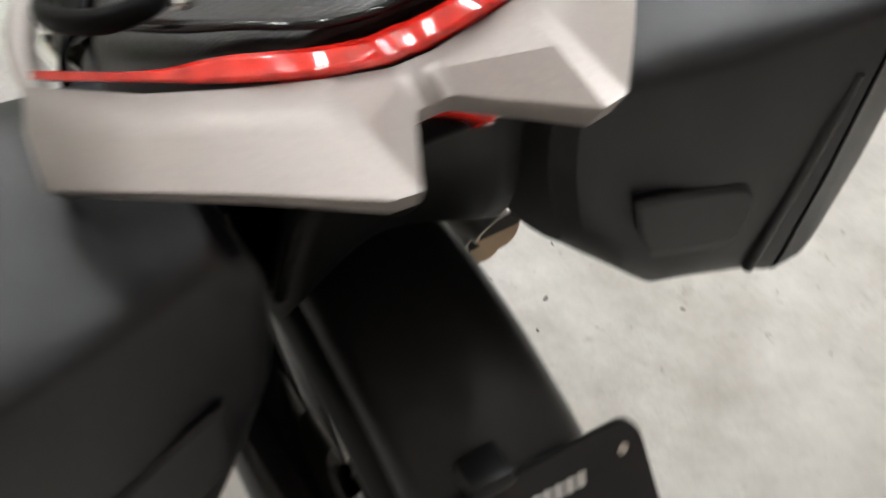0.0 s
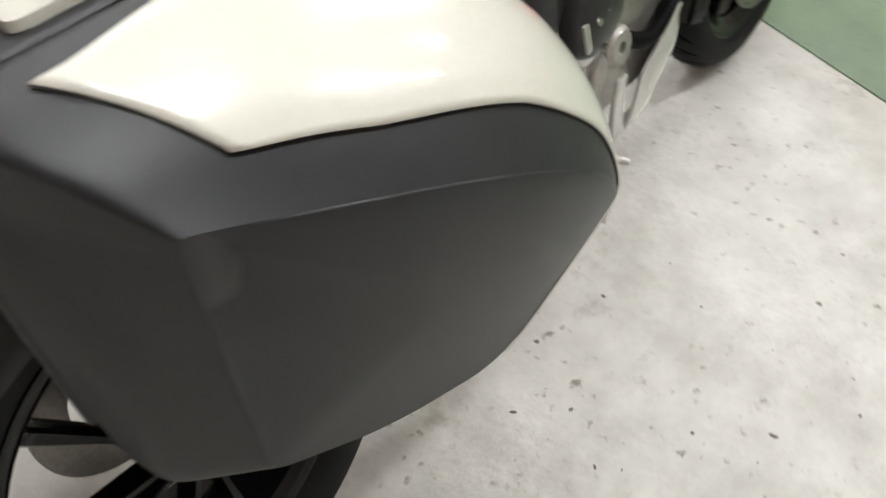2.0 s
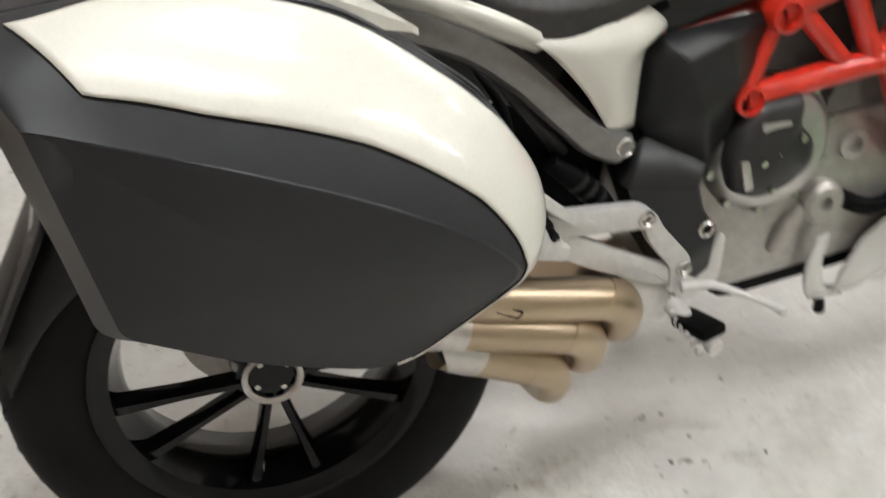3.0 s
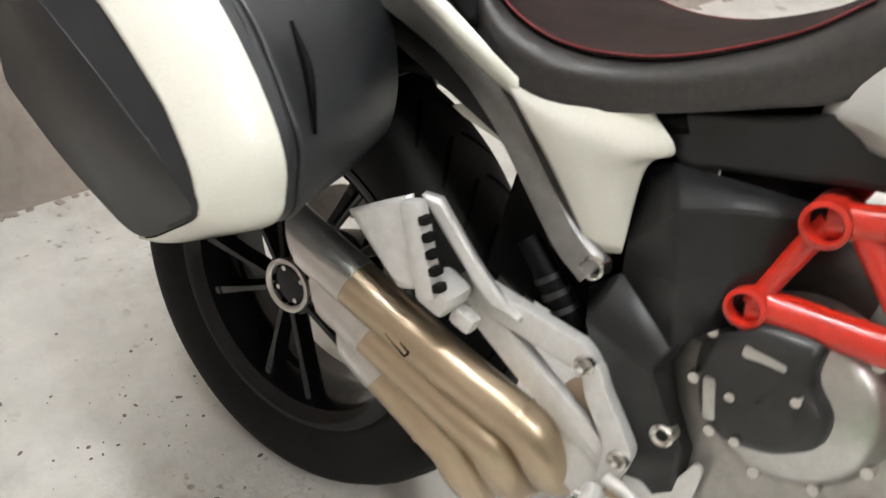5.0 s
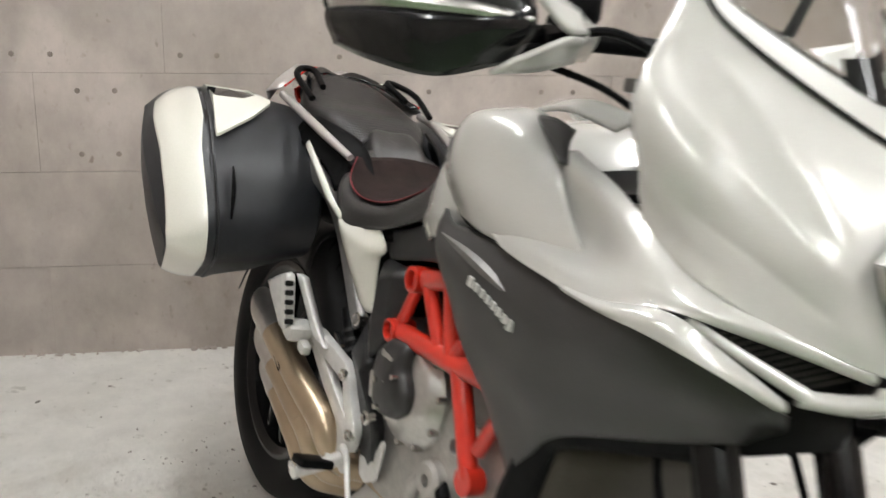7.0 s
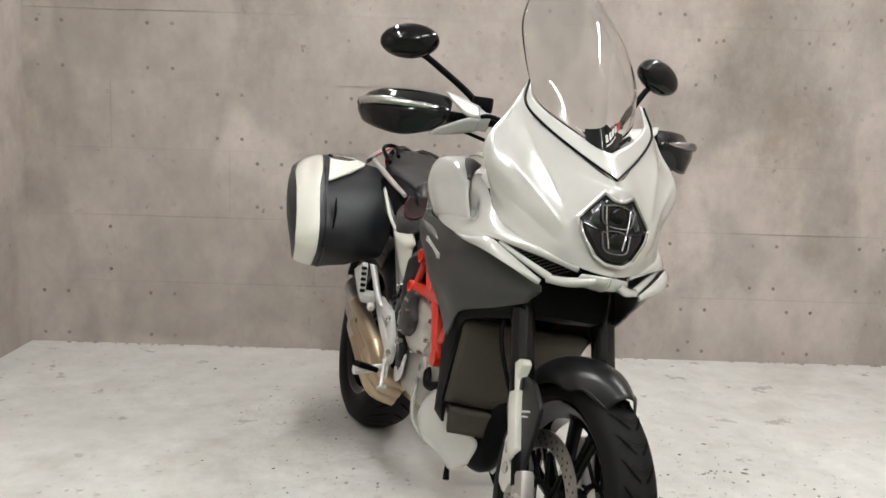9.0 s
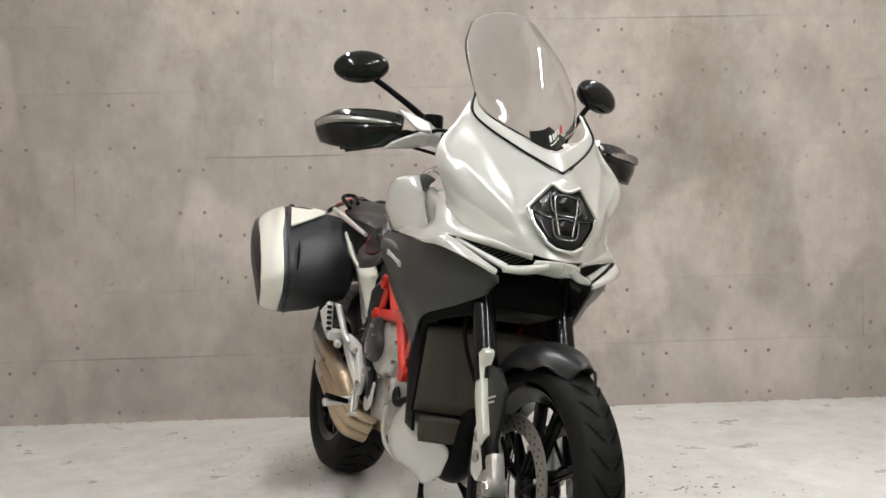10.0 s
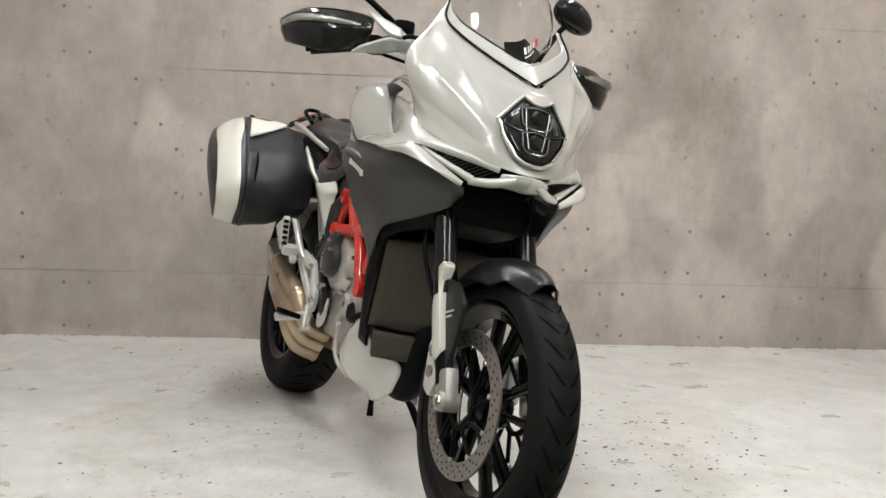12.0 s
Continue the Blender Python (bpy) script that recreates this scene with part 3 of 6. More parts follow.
fender = part("front_fender", moved(patch(fender_rows(), 26, 30), Matrix.Translation((0, 0, 0))), FENDER, bike, "satin black front mudguard", solid=0.003)
arms = both("fender_arm", lambda: plate([(1.290, 0.545), (1.40, 0.545), (1.452, 0.505), (1.446, 0.43), (1.428, 0.352), (1.398, 0.330), (1.365, 0.360), (1.335, 0.41), (1.30, 0.46)], -0.112, -0.100, r=0.01, bevel=0.003), BLACK, bike, "black fender side")
arms += both("fork_guard", lambda: plate([(1.318, 0.562), (1.350, 0.584), (1.366, 0.574), (1.352, 0.540), (1.378, 0.47), (1.412, 0.40), (1.402, 0.372), (1.382, 0.380), (1.336, 0.48)], -0.128, -0.104, r=0.006, bevel=0.003), WHITE, bike, "white fork guard")
for k in range(2):
    part("print", block((1.392, -0.1132, 0.478 - 0.011 * k), (0.050 - 0.012 * k, 0.001, 0.004), (0, -16, 0), 0), BARS, fender, "small white print")

STEER = Matrix.Translation((1.31, 0, 0.56)) @ Matrix.Rotation(radians(1), 4, "Z") @ Matrix.Translation((-1.31, 0, -0.56))      # turned a little to the left
for ob in bike.children:
    if ob.name.split(".")[0] in ("front_wheel", "fork_leg", "brake_caliper", "brake_hose", "front_fender", "fender_arm", "fork_guard"):
        ob.matrix_basis = STEER

# radiators
rad = part("radiator", patch([[(1.085, -0.165, 0.605), (1.115, -0.08, 0.61), (1.12, 0, 0.612), (1.115, 0.08, 0.61), (1.085, 0.165, 0.605)],
                              [(1.015, -0.145, 0.39), (1.045, -0.07, 0.39), (1.05, 0, 0.39), (1.045, 0.07, 0.39), (1.015, 0.145, 0.39)]], 20, 8), RADI, bike, "brown grey radiator core with fine mesh", solid=0.03)
part("radiator_frame", join(*[tube([(1.090, s * 0.168, 0.608), (1.016, s * 0.148, 0.385)], 0.007, 8) for s in (-1, 1)],
                            tube([(1.022, -0.148, 0.386), (1.054, 0, 0.386), (1.022, 0.148, 0.386)], 0.006, 8)), DARK, rad)
part("oil_cooler", patch([[(1.03, -0.135, 0.375), (1.055, 0, 0.375), (1.03, 0.135, 0.375)], [(1.02, -0.125, 0.31), (1.045, 0, 0.31), (1.02, 0.125, 0.31)]], 14, 6), RADI, bike, "small lower oil cooler with fine mesh", solid=0.03)
both("radiator_shroud", lambda: patch([[(1.30, -0.125, 0.70), (1.115, -0.195, 0.640), (1.06, -0.190, 0.60), (0.995, -0.168, 0.505), (0.965, -0.150, 0.42), (0.955, -0.14, 0.34)],
                                       [(1.28, -0.10, 0.66), (1.14, -0.170, 0.620), (1.09, -0.172, 0.585), (1.055, -0.160, 0.50), (1.03, -0.150, 0.42), (1.02, -0.14, 0.33)]], 24, 6), DARK, bike, "black radiator surround", solid=0.006)

# engine
DRAWN = True
engine = part("crankcase", block((0.74, 0, 0.40), (0.44, 0.24, 0.24), bevel=0.03), ALU, bike, "cast aluminium crankcase")
part("cylinder_block", block((0.87, 0, 0.56), (0.20, 0.22, 0.26), (0, 22, 0), 0.02), CAST, bike, "dark cast cylinder block")
part("gearbox", block((0.58, 0, 0.50), (0.22, 0.22, 0.18), bevel=0.03), CAST, bike, "dark cast gearbox housing")
CL = Vector((0.648, 0, 0.506))
cover = part("clutch_cover", lathe([(0.094, -0.10), (0.094, -0.128), (0.088, -0.134), (0.082, -0.148), (0.070, -0.156), (0.0001, -0.158)], CL, "y", 48), COVER, bike, "silver clutch cover")
for i in range(10):
    a = 2 * math.pi * i / 10 + 0.2
    part("cover_screw", lathe([(0.0001, -0.142), (0.006, -0.142), (0.007, -0.138), (0.007, -0.125)], (CL.x + 0.091 * math.cos(a), 0, CL.z + 0.091 * math.sin(a)), "y", 10), STEEL, cover)
guard_face = rounded([Vector((x, z, 0)) for x, z in ((0.566, 0.508), (0.576, 0.556), (0.610, 0.588), (0.672, 0.592), (0.668, 0.548), (0.694, 0.520), (0.692, 0.484), (0.655, 0.458), (0.610, 0.450), (0.578, 0.466))], 0.014, 3)
mid_face = sum(guard_face, Vector()) / len(guard_face)
guard = part("clutch_guard", grid([[Vector((mid_face.x + (p.x - mid_face.x) * k, y, mid_face.y + (p.y - mid_face.y) * k)) for p in guard_face] for k, y in ((1.0, -0.140), (1.0, -0.156), (0.96, -0.168), (0.88, -0.177), (0.70, -0.182), (0.35, -0.185), (0.02, -0.186))], True), IRON, bike, "dark grey domed clutch guard", sharp=50)
for (x, z, rot) in ((0.627, 0.557, 4), (0.588, 0.497, 78)):
    part("slot", block((x, -0.1790, z), (0.046, 0.010, 0.014), (0, rot, 0), 0.006), COVER, guard, "open slot showing silver metal")
for x, z in ((0.607, 0.512), (0.662, 0.534), (0.622, 0.470)):
    part("screw", lathe([(0.0001, -0.190), (0.005, -0.190), (0.0055, -0.176)], (x, 0, z), "y", 10), STEEL, guard)
part("water_pump", join(lathe([(0.032, -0.10), (0.032, -0.135), (0.026, -0.142), (0.010, -0.142), (0.010, -0.130), (0.0001, -0.130)], (0.745, 0, 0.395), "y", 24),
                        tube([(0.72, -0.12, 0.39), (0.69, -0.125, 0.36), (0.68, -0.12, 0.33)], 0.014, 12)), ALU, bike, "cast water pump housing")
part("hose", tube([(0.76, -0.12, 0.40), (0.83, -0.14, 0.37), (0.93, -0.13, 0.40), (1.0, -0.11, 0.45)], 0.013, 12), DARK, bike, "black coolant hose")
part("cylinder_head", block((0.93, 0, 0.68), (0.20, 0.24, 0.10), (0, 22, 0), 0.015), DARK, bike)
both("engine_bolt_boss", lambda: lathe([(0.022, -0.10), (0.022, -0.128), (0.012, -0.130), (0.012, -0.118), (0.0001, -0.118)], (0.79, 0, 0.47), "y", 20), ALU, bike)


# red tube frame
def frame_tube(a, b, r, s, open_end=False):
    a, b = Vector((a[0], s * a[1], a[2])), Vector((b[0], s * b[1], b[2]))
    t = part("frame_tube", tube([a, b], r, 18), RED, bike, "red painted steel frame tube")
    if open_end:
        d = (a - b).normalized()
        part("tube_mouth", tube([a + d * 0.0005, a + d * 0.0015], r * 0.66, 16), HOLE, t, "dark open tube end")
    return t


UP, LO, J = (0.638, 0.150, 0.690), (0.594, 0.150, 0.592), (0.778, 0.155, 0.600)
for s in (-1, 1):
    frame_tube(UP, (0.86, 0.150, 0.745), 0.0165, s)
    frame_tube(LO, J, 0.0175, s)
    frame_tube(J, (0.935, 0.150, 0.612), 0.0175, s)
    frame_tube(UP, LO, 0.011, s)
    frame_tube((0.665, 0.150, 0.690), (0.735, 0.153, 0.607), 0.013, s)
    frame_tube((0.735, 0.152, 0.708), J, 0.0145, s)
    frame_tube((0.845, 0.152, 0.70), J, 0.013, s)
    frame_tube((0.80, 0.155, 0.602), (0.865, 0.145, 0.455), 0.0165, s)
    frame_tube((0.935, 0.150, 0.612), (0.875, 0.146, 0.50), 0.012, s)
    frame_tube((0.868, 0.130, 0.452), (0.868, 0.160, 0.452), 0.022, s)
    for p, r in ((UP, 0.0215), (LO, 0.0195)):
        m = part("frame_socket", lathe([(r * 0.72, s * 0.150), (r * 0.72, s * 0.170), (r * 0.78, s * 0.173), (r, s * 0.171), (r, s * 0.125)], (p[0], 0, p[2]), "y", 28), RED, bike, "red open tube socket")
        part("tube_mouth", lathe([(0.0001, s * 0.155), (r * 0.73, s * 0.155)], (p[0], 0, p[2]), "y", 20), HOLE, m, "dark open tube end")

# black side covers
def facets(rows):
    """Flat facets between the given points, with small rounded edges."""
    bm = grid([[Vector(p) for p in r] for r in rows])
    bmesh.ops.bevel(bm, geom=[e for e in bm.edges if not e.is_boundary], offset=0.002, segments=1, affect="EDGES")
    return bm


DRAWN = False
sc = both("side_cover", lambda: join(facets([[(0.473, -0.116, 0.680), (0.504, -0.123, 0.694), (0.560, -0.132, 0.698), (0.640, -0.134, 0.700)],
                                            [(0.474, -0.120, 0.598), (0.529, -0.152, 0.662), (0.578, -0.154, 0.680), (0.642, -0.140, 0.690)],
                                            [(0.478, -0.128, 0.578), (0.545, -0.160, 0.600), (0.592, -0.156, 0.622), (0.632, -0.138, 0.650)],
                                            [(0.480, -0.132, 0.572), (0.552, -0.156, 0.528), (0.580, -0.150, 0.556), (0.604, -0.140, 0.574)]]),
                                     facets([[(0.440, -0.110, 0.530), (0.480, -0.132, 0.572), (0.552, -0.156, 0.528), (0.556, -0.130, 0.530)],
                                             [(0.446, -0.118, 0.505), (0.456, -0.140, 0.508), (0.538, -0.163, 0.500), (0.548, -0.130, 0.500)],
                                             [(0.470, -0.112, 0.430), (0.484, -0.130, 0.432), (0.553, -0.150, 0.458), (0.562, -0.125, 0.455)],
                                             [(0.500, -0.108, 0.370), (0.512, -0.126, 0.368), (0.580, -0.142, 0.412), (0.586, -0.120, 0.408)],
                                             [(0.524, -0.104, 0.310), (0.536, -0.120, 0.312), (0.578, -0.130, 0.352), (0.584, -0.112, 0.350)]])), BLACK, bike, "black plastic side cover with sharp facets", solid=0.004, sharp=5)
part("cover_bolt", lathe([(0.006, -0.150), (0.010, -0.153), (0.013, -0.150), (0.014, -0.135)], (0.562, 0, 0.425), "y", 16), STEEL, sc[0], "steel bolt")
DRAWN = True
both("mid_cover", lambda: patch([[(0.45, -0.128, 0.735), (0.56, -0.135, 0.760), (0.66, -0.150, 0.795), (0.76, -0.175, 0.80)],
                                 [(0.50, -0.132, 0.690), (0.58, -0.142, 0.708), (0.67, -0.152, 0.728), (0.78, -0.170, 0.745)]], 20, 8), BLACK, bike, "black trim under the tank", solid=0.004)

# white seat side panel and subframe arm
DRAWN = False
both("seat_panel", lambda: join(patch([[(0.130, -0.146, 0.822), (0.213, -0.158, 0.787), (0.284, -0.156, 0.746), (0.338, -0.141, 0.714)],
                                 [(0.128, -0.156, 0.836), (0.236, -0.166, 0.793), (0.303, -0.165, 0.755), (0.350, -0.150, 0.722)],
                                 [(0.130, -0.152, 0.848), (0.251, -0.16, 0.795), (0.318, -0.16, 0.756), (0.358, -0.143, 0.724)]], 30, 8),
                                patch([[(0.323, -0.15, 0.733), (0.354, -0.152, 0.729), (0.417, -0.148, 0.733), (0.474, -0.138, 0.743)],
                                 [(0.35, -0.156, 0.712), (0.398, -0.16, 0.705), (0.461, -0.154, 0.703), (0.505, -0.134, 0.709)],
                                 [(0.394, -0.146, 0.655), (0.426, -0.148, 0.654), (0.457, -0.142, 0.669), (0.479, -0.13, 0.683)],
                                 [(0.435, -0.126, 0.585), (0.449, -0.124, 0.583), (0.461, -0.122, 0.584), (0.469, -0.12, 0.586)]], 18, 24)), WHITE, bike, "white panel below the seat", solid=0.004)
ARM = [(0.00, -0.142, 0.838), (0.12, -0.138, 0.800), (0.245, -0.130, 0.748), (0.313, -0.128, 0.697), (0.372, -0.127, 0.630), (0.412, -0.127, 0.584), (0.450, -0.133, 0.562)]
both("subframe_arm", lambda: patch([[(x + 0.6 * d, y + o, z + 0.8 * d) for x, y, z in ARM] for d, o in ((0.018, 0.004), (0.011, -0.005), (-0.011, -0.005), (-0.018, 0.004))], 34, 8), SUBF, bike, "grey metal subframe arm", solid=0.010)
DRAWN = True
part("undertray_edge", patch([[(0.225, -0.088, 0.666), (0.251, -0.088, 0.671), (0.324, -0.088, 0.63)], [(0.241, -0.088, 0.658), (0.281, -0.088, 0.647), (0.322, -0.088, 0.633)]], 8, 4), WHITE, bike, "white edge of the undertray", solid=0.004)
both("subframe_bolt", lambda: lathe([(0.005, -0.140), (0.010, -0.148), (0.013, -0.146), (0.014, -0.128)], (0.439, 0, 0.565), "y", 12), STEEL, bike)

# seats
seat = part("rider_seat", patch([[(0.235, y * 0.105, z) for y, z in ((-1, 0.800), (-0.8, 0.845), (0, 0.865), (0.8, 0.845), (1, 0.800))],
                                 [(0.29, y * 0.145, z) for y, z in ((-1, 0.750), (-0.92, 0.795), (0, 0.812), (0.92, 0.795), (1, 0.750))],
                                 [(0.37, y * 0.156, z) for y, z in ((-1, 0.725), (-0.90, 0.770), (0, 0.792), (0.90, 0.770), (1, 0.725))],
                                 [(0.46, y * 0.150, z) for y, z in ((-1, 0.735), (-0.88, 0.780), (0, 0.798), (0.88, 0.780), (1, 0.735))],
                                 [(0.56, y * 0.148, z) for y, z in ((-1, 0.770), (-0.85, 0.822), (0, 0.834), (0.85, 0.822), (1, 0.770))],
                                 [(0.630, y * 0.146, z) for y, z in ((-1, 0.800), (-0.85, 0.872), (0, 0.890), (0.85, 0.872), (1, 0.800))],
                                 [(0.680, y * 0.140, z) for y, z in ((-1, 0.850), (-0.85, 0.912), (0, 0.930), (0.85, 0.912), (1, 0.850))],
                                 [(0.720, y * 0.110, z) for y, z in ((-1, 0.900), (-0.85, 0.935), (0, 0.955), (0.85, 0.935), (1, 0.900))]], 30, 36), LEATHER, bike, "black leather rider seat with suede top", solid=0.012, off=-1)
part("seat_base", patch([[(0.24, y * 0.125, 0.765) for y in (-1, 0, 1)], [(0.31, y * 0.130, 0.728) for y in (-1, 0, 1)], [(0.42, y * 0.140, 0.720) for y in (-1, 0, 1)], [(0.56, y * 0.125, 0.748) for y in (-1, 0, 1)], [(0.66, y * 0.110, 0.80) for y in (-1, 0, 1)]], 12, 16), DARK, seat, solid=0.02)


def seat_top(w, lift):
    return [[(0.262, -0.105 * w, 0.838 + lift), (0.262, 0, 0.848 + lift), (0.262, 0.105 * w, 0.838 + lift)],
            [(0.30, -0.130 * w, 0.799 + lift), (0.30, 0, 0.811 + lift), (0.30, 0.130 * w, 0.799 + lift)],
            [(0.37, -0.136 * w, 0.777 + lift), (0.37, 0, 0.793 + lift), (0.37, 0.136 * w, 0.777 + lift)],
            [(0.46, -0.130 * w, 0.786 + lift), (0.46, 0, 0.799 + lift), (0.46, 0.130 * w, 0.786 + lift)],
            [(0.56, -0.118 * w, 0.828 + lift), (0.56, 0, 0.836 + lift), (0.56, 0.118 * w, 0.828 + lift)],
            [(0.615, -0.112 * w, 0.868 + lift), (0.620, 0, 0.884 + lift), (0.615, 0.112 * w, 0.868 + lift)]]


part("seat_inlay", patch(seat_top(1.0, 0.0), 16, 26), SUEDE, seat, "dark brown suede seat top", solid=0.004)
for s in (-1, 1):
    edge = [(r[0][0], s * r[2][1], r[0][2] + 0.002) for r in seat_top(1.0, 0.0)]
    part("stitching", tube(edge, 0.0012, 6, 40), STITCH, seat, "dark red stitched seam")

TY = 0.0
pil = part("pillion_seat", patch([[(0.20, TY + y * 0.075, 0.870 + z) for y, z in ((-1, -0.03), (-0.8, 0.0), (0, 0.008), (0.8, 0.0), (1, -0.03))],
                                  [(0.12, TY + y * 0.115, 0.905 + z) for y, z in ((-1, -0.05), (-0.85, 0.0), (0, 0.012), (0.85, 0.0), (1, -0.05))],
                                  [(0.02, TY + y * 0.135, 0.925 + z) for y, z in ((-1, -0.05), (-0.85, 0.0), (0, 0.008), (0.85, 0.0), (1, -0.05))],
                                  [(-0.085, TY + y * 0.100, 0.964 + z) for y, z in ((-1, -0.05), (-0.85, 0.0), (0, 0.010), (0.85, 0.0), (1, -0.05))],
                                  [(-0.128, TY + y * 0.055, 0.976 + z) for y, z in ((-1, -0.04), (-0.8, 0.0), (0, 0.008), (0.8, 0.0), (1, -0.04))]], 26, 30), DOTTED, bike, "black pillion seat with finely dotted leather", solid=0.012, off=-1)
part("pillion_front_pad", patch([[(0.286, TY + y * 0.040, 0.806 + z) for y, z in ((-1, -0.012), (-0.6, 0.006), (0, 0.010), (0.6, 0.006), (1, -0.012))],
                                 [(0.266, TY + y * 0.062, 0.828 + z) for y, z in ((-1, -0.025), (-0.7, 0.004), (0, 0.010), (0.7, 0.004), (1, -0.025))],
                                 [(0.235, TY + y * 0.070, 0.858 + z) for y, z in ((-1, -0.035), (-0.75, 0.006), (0, 0.008), (0.75, 0.006), (1, -0.035))],
                                 [(0.190, TY + y * 0.062, 0.886 + z) for y, z in ((-1, -0.030), (-0.7, 0.004), (0, 0.004), (0.7, 0.004), (1, -0.030))],
                                 [(0.165, TY + y * 0.045, 0.895 + z) for y, z in ((-1, -0.03), (-0.7, -0.01), (0, -0.01), (0.7, -0.01), (1, -0.03))]], 20, 22), LEATHER, pil, "smooth black pad in front of the pillion seat", solid=0.010, off=-1)
both("tail_side", lambda: patch([[(0.300, -0.075, 0.800), (0.290, -0.115, 0.785), (0.270, -0.145, 0.770)], [(0.240, -0.085, 0.862), (0.225, -0.125, 0.845), (0.210, -0.150, 0.815)], [(0.10, -0.125, 0.895), (0.08, -0.150, 0.880), (0.06, -0.160, 0.845)]], 10, 14), DARK, bike, "black panel beside the pillion seat", solid=0.006)

# tail
DRAWN = False
both("grab_rail", lambda: tube([(0.285, -0.128, 0.838), (0.20, -0.150, 0.868), (0.08, -0.168, 0.905), (-0.02, -0.168, 0.925)], [0.007, 0.009, 0.009, 0.008], 12), CHAMP, bike, "grey grab rail beside the pillion seat")
both("luggage_hoop", lambda: tube([(0.08, -0.140, 0.930), (-0.01, -0.145, 0.968), (-0.060, -0.120, 0.985), (-0.055, -0.09, 0.985), (0.03, -0.100, 0.955)], 0.007, 10), DARK, bike, "black loop of the luggage rack")
def tail_rows(s):
    top = [(-0.020, 0.172, 0.938), (-0.098, 0.118, 0.962), (-0.140, 0.084, 0.978), (-0.170, 0.056, 0.990), (-0.174, 0.048, 0.990), (-0.161, 0.014, 0.971), (-0.160, 0.009, 0.970), (-0.160, 0, 0.970)]
    mid = [(-0.050, 0.180, 0.931), (-0.125, 0.130, 0.958), (-0.172, 0.090, 0.977), (-0.213, 0.056, 0.993), (-0.216, 0.047, 0.993), (-0.171, 0.013, 0.967), (-0.170, 0.009, 0.966), (-0.170, 0, 0.966)]
    low = [(-0.085, 0.182, 0.922), (-0.150, 0.138, 0.952), (-0.204, 0.096, 0.974), (-0.256, 0.054, 0.992), (-0.257, 0.044, 0.991), (-0.184, 0.013, 0.961), (-0.181, 0.009, 0.960), (-0.181, 0, 0.960)]
    lip = [(x + 0.010, y * 0.97, z - 0.016) for x, y, z in low]
    return grid([[Vector((x, TY + s * y, z)) for x, y, z in r] for r in (top, mid, low, lip)])


tail = part("tail_panel", join(tail_rows(-1), tail_rows(1)), CHAMP, bike, "silver tail panel with two points", solid=0.004, sharp=12)
part("tail_light", join(*[patch([[(-0.018, TY + s * 0.164, 0.945), (-0.088, TY + s * 0.113, 0.968), (-0.124, TY + s * 0.079, 0.985), (-0.152, TY + s * 0.046, 0.992), (-0.142, TY + s * 0.014, 0.978), (-0.140, TY, 0.977)],
                                 [(-0.022, TY + s * 0.166, 0.942), (-0.094, TY + s * 0.114, 0.966), (-0.138, TY + s * 0.082, 0.981), (-0.171, TY + s * 0.050, 0.993), (-0.159, TY + s * 0.013, 0.974), (-0.158, TY, 0.973)]], 40, 5) for s in (-1, 1)]), REDLENS, tail, "red tail light strip", solid=0.004)
both("tail_lamp_side", lambda: patch([[(-0.176, -0.030, 0.944), (-0.196, -0.050, 0.958), (-0.175, -0.070, 0.950), (-0.140, -0.096, 0.938)], [(-0.168, -0.028, 0.922), (-0.180, -0.052, 0.936), (-0.165, -0.070, 0.930), (-0.135, -0.092, 0.920)], [(-0.150, -0.028, 0.908), (-0.155, -0.050, 0.918), (-0.145, -0.066, 0.912), (-0.120, -0.085, 0.904)]], 24, 8), REDLENS, tail, "glossy red side of the tail lamp", solid=0.006)
part("tail_trim", patch([[(0.02, TY - 0.140, 0.945), (-0.070, TY - 0.098, 0.976), (-0.112, TY - 0.066, 0.990), (-0.140, TY - 0.036, 0.995), (-0.133, TY, 0.984), (-0.140, TY + 0.036, 0.995), (-0.112, TY + 0.066, 0.990), (-0.070, TY + 0.098, 0.976), (0.02, TY + 0.140, 0.945)],
                         [(0.02, TY - 0.120, 0.940), (-0.060, TY - 0.088, 0.970), (-0.098, TY - 0.058, 0.980), (-0.122, TY - 0.030, 0.984), (-0.116, TY, 0.976), (-0.122, TY + 0.030, 0.984), (-0.098, TY + 0.058, 0.980), (-0.060, TY + 0.088, 0.970), (0.02, TY + 0.120, 0.940)]], 44, 6), GLOSS, tail, "gloss black trim round the pillion seat", solid=0.004)
part("trim_screw", lathe([(0.0001, 0.984), (0.006, 0.984), (0.007, 0.980)], (-0.062, TY + 0.080, 0), "z", 12), STEEL, tail, "steel trim screw")
part("reflector", patch([[(-0.176, 0.030, 0.944), (-0.168, 0.012, 0.952), (-0.168, -0.012, 0.952), (-0.176, -0.030, 0.944)], [(-0.178, 0.034, 0.930), (-0.168, 0.012, 0.940), (-0.168, -0.012, 0.940), (-0.178, -0.034, 0.930)], [(-0.165, 0.034, 0.916), (-0.155, 0.012, 0.928), (-0.155, -0.012, 0.928), (-0.165, -0.034, 0.916)]], 18, 8), REDLENS, bike, "red reflector in the notch", solid=0.006)
part("tail_lock", lathe([(0.0001, -0.112), (0.009, -0.112), (0.010, -0.118), (0.014, -0.118), (0.015, -0.112), (0.015, -0.090)], (0, 0, 0.835), "x", 20), DARK, bike, "black round lock under the tail")
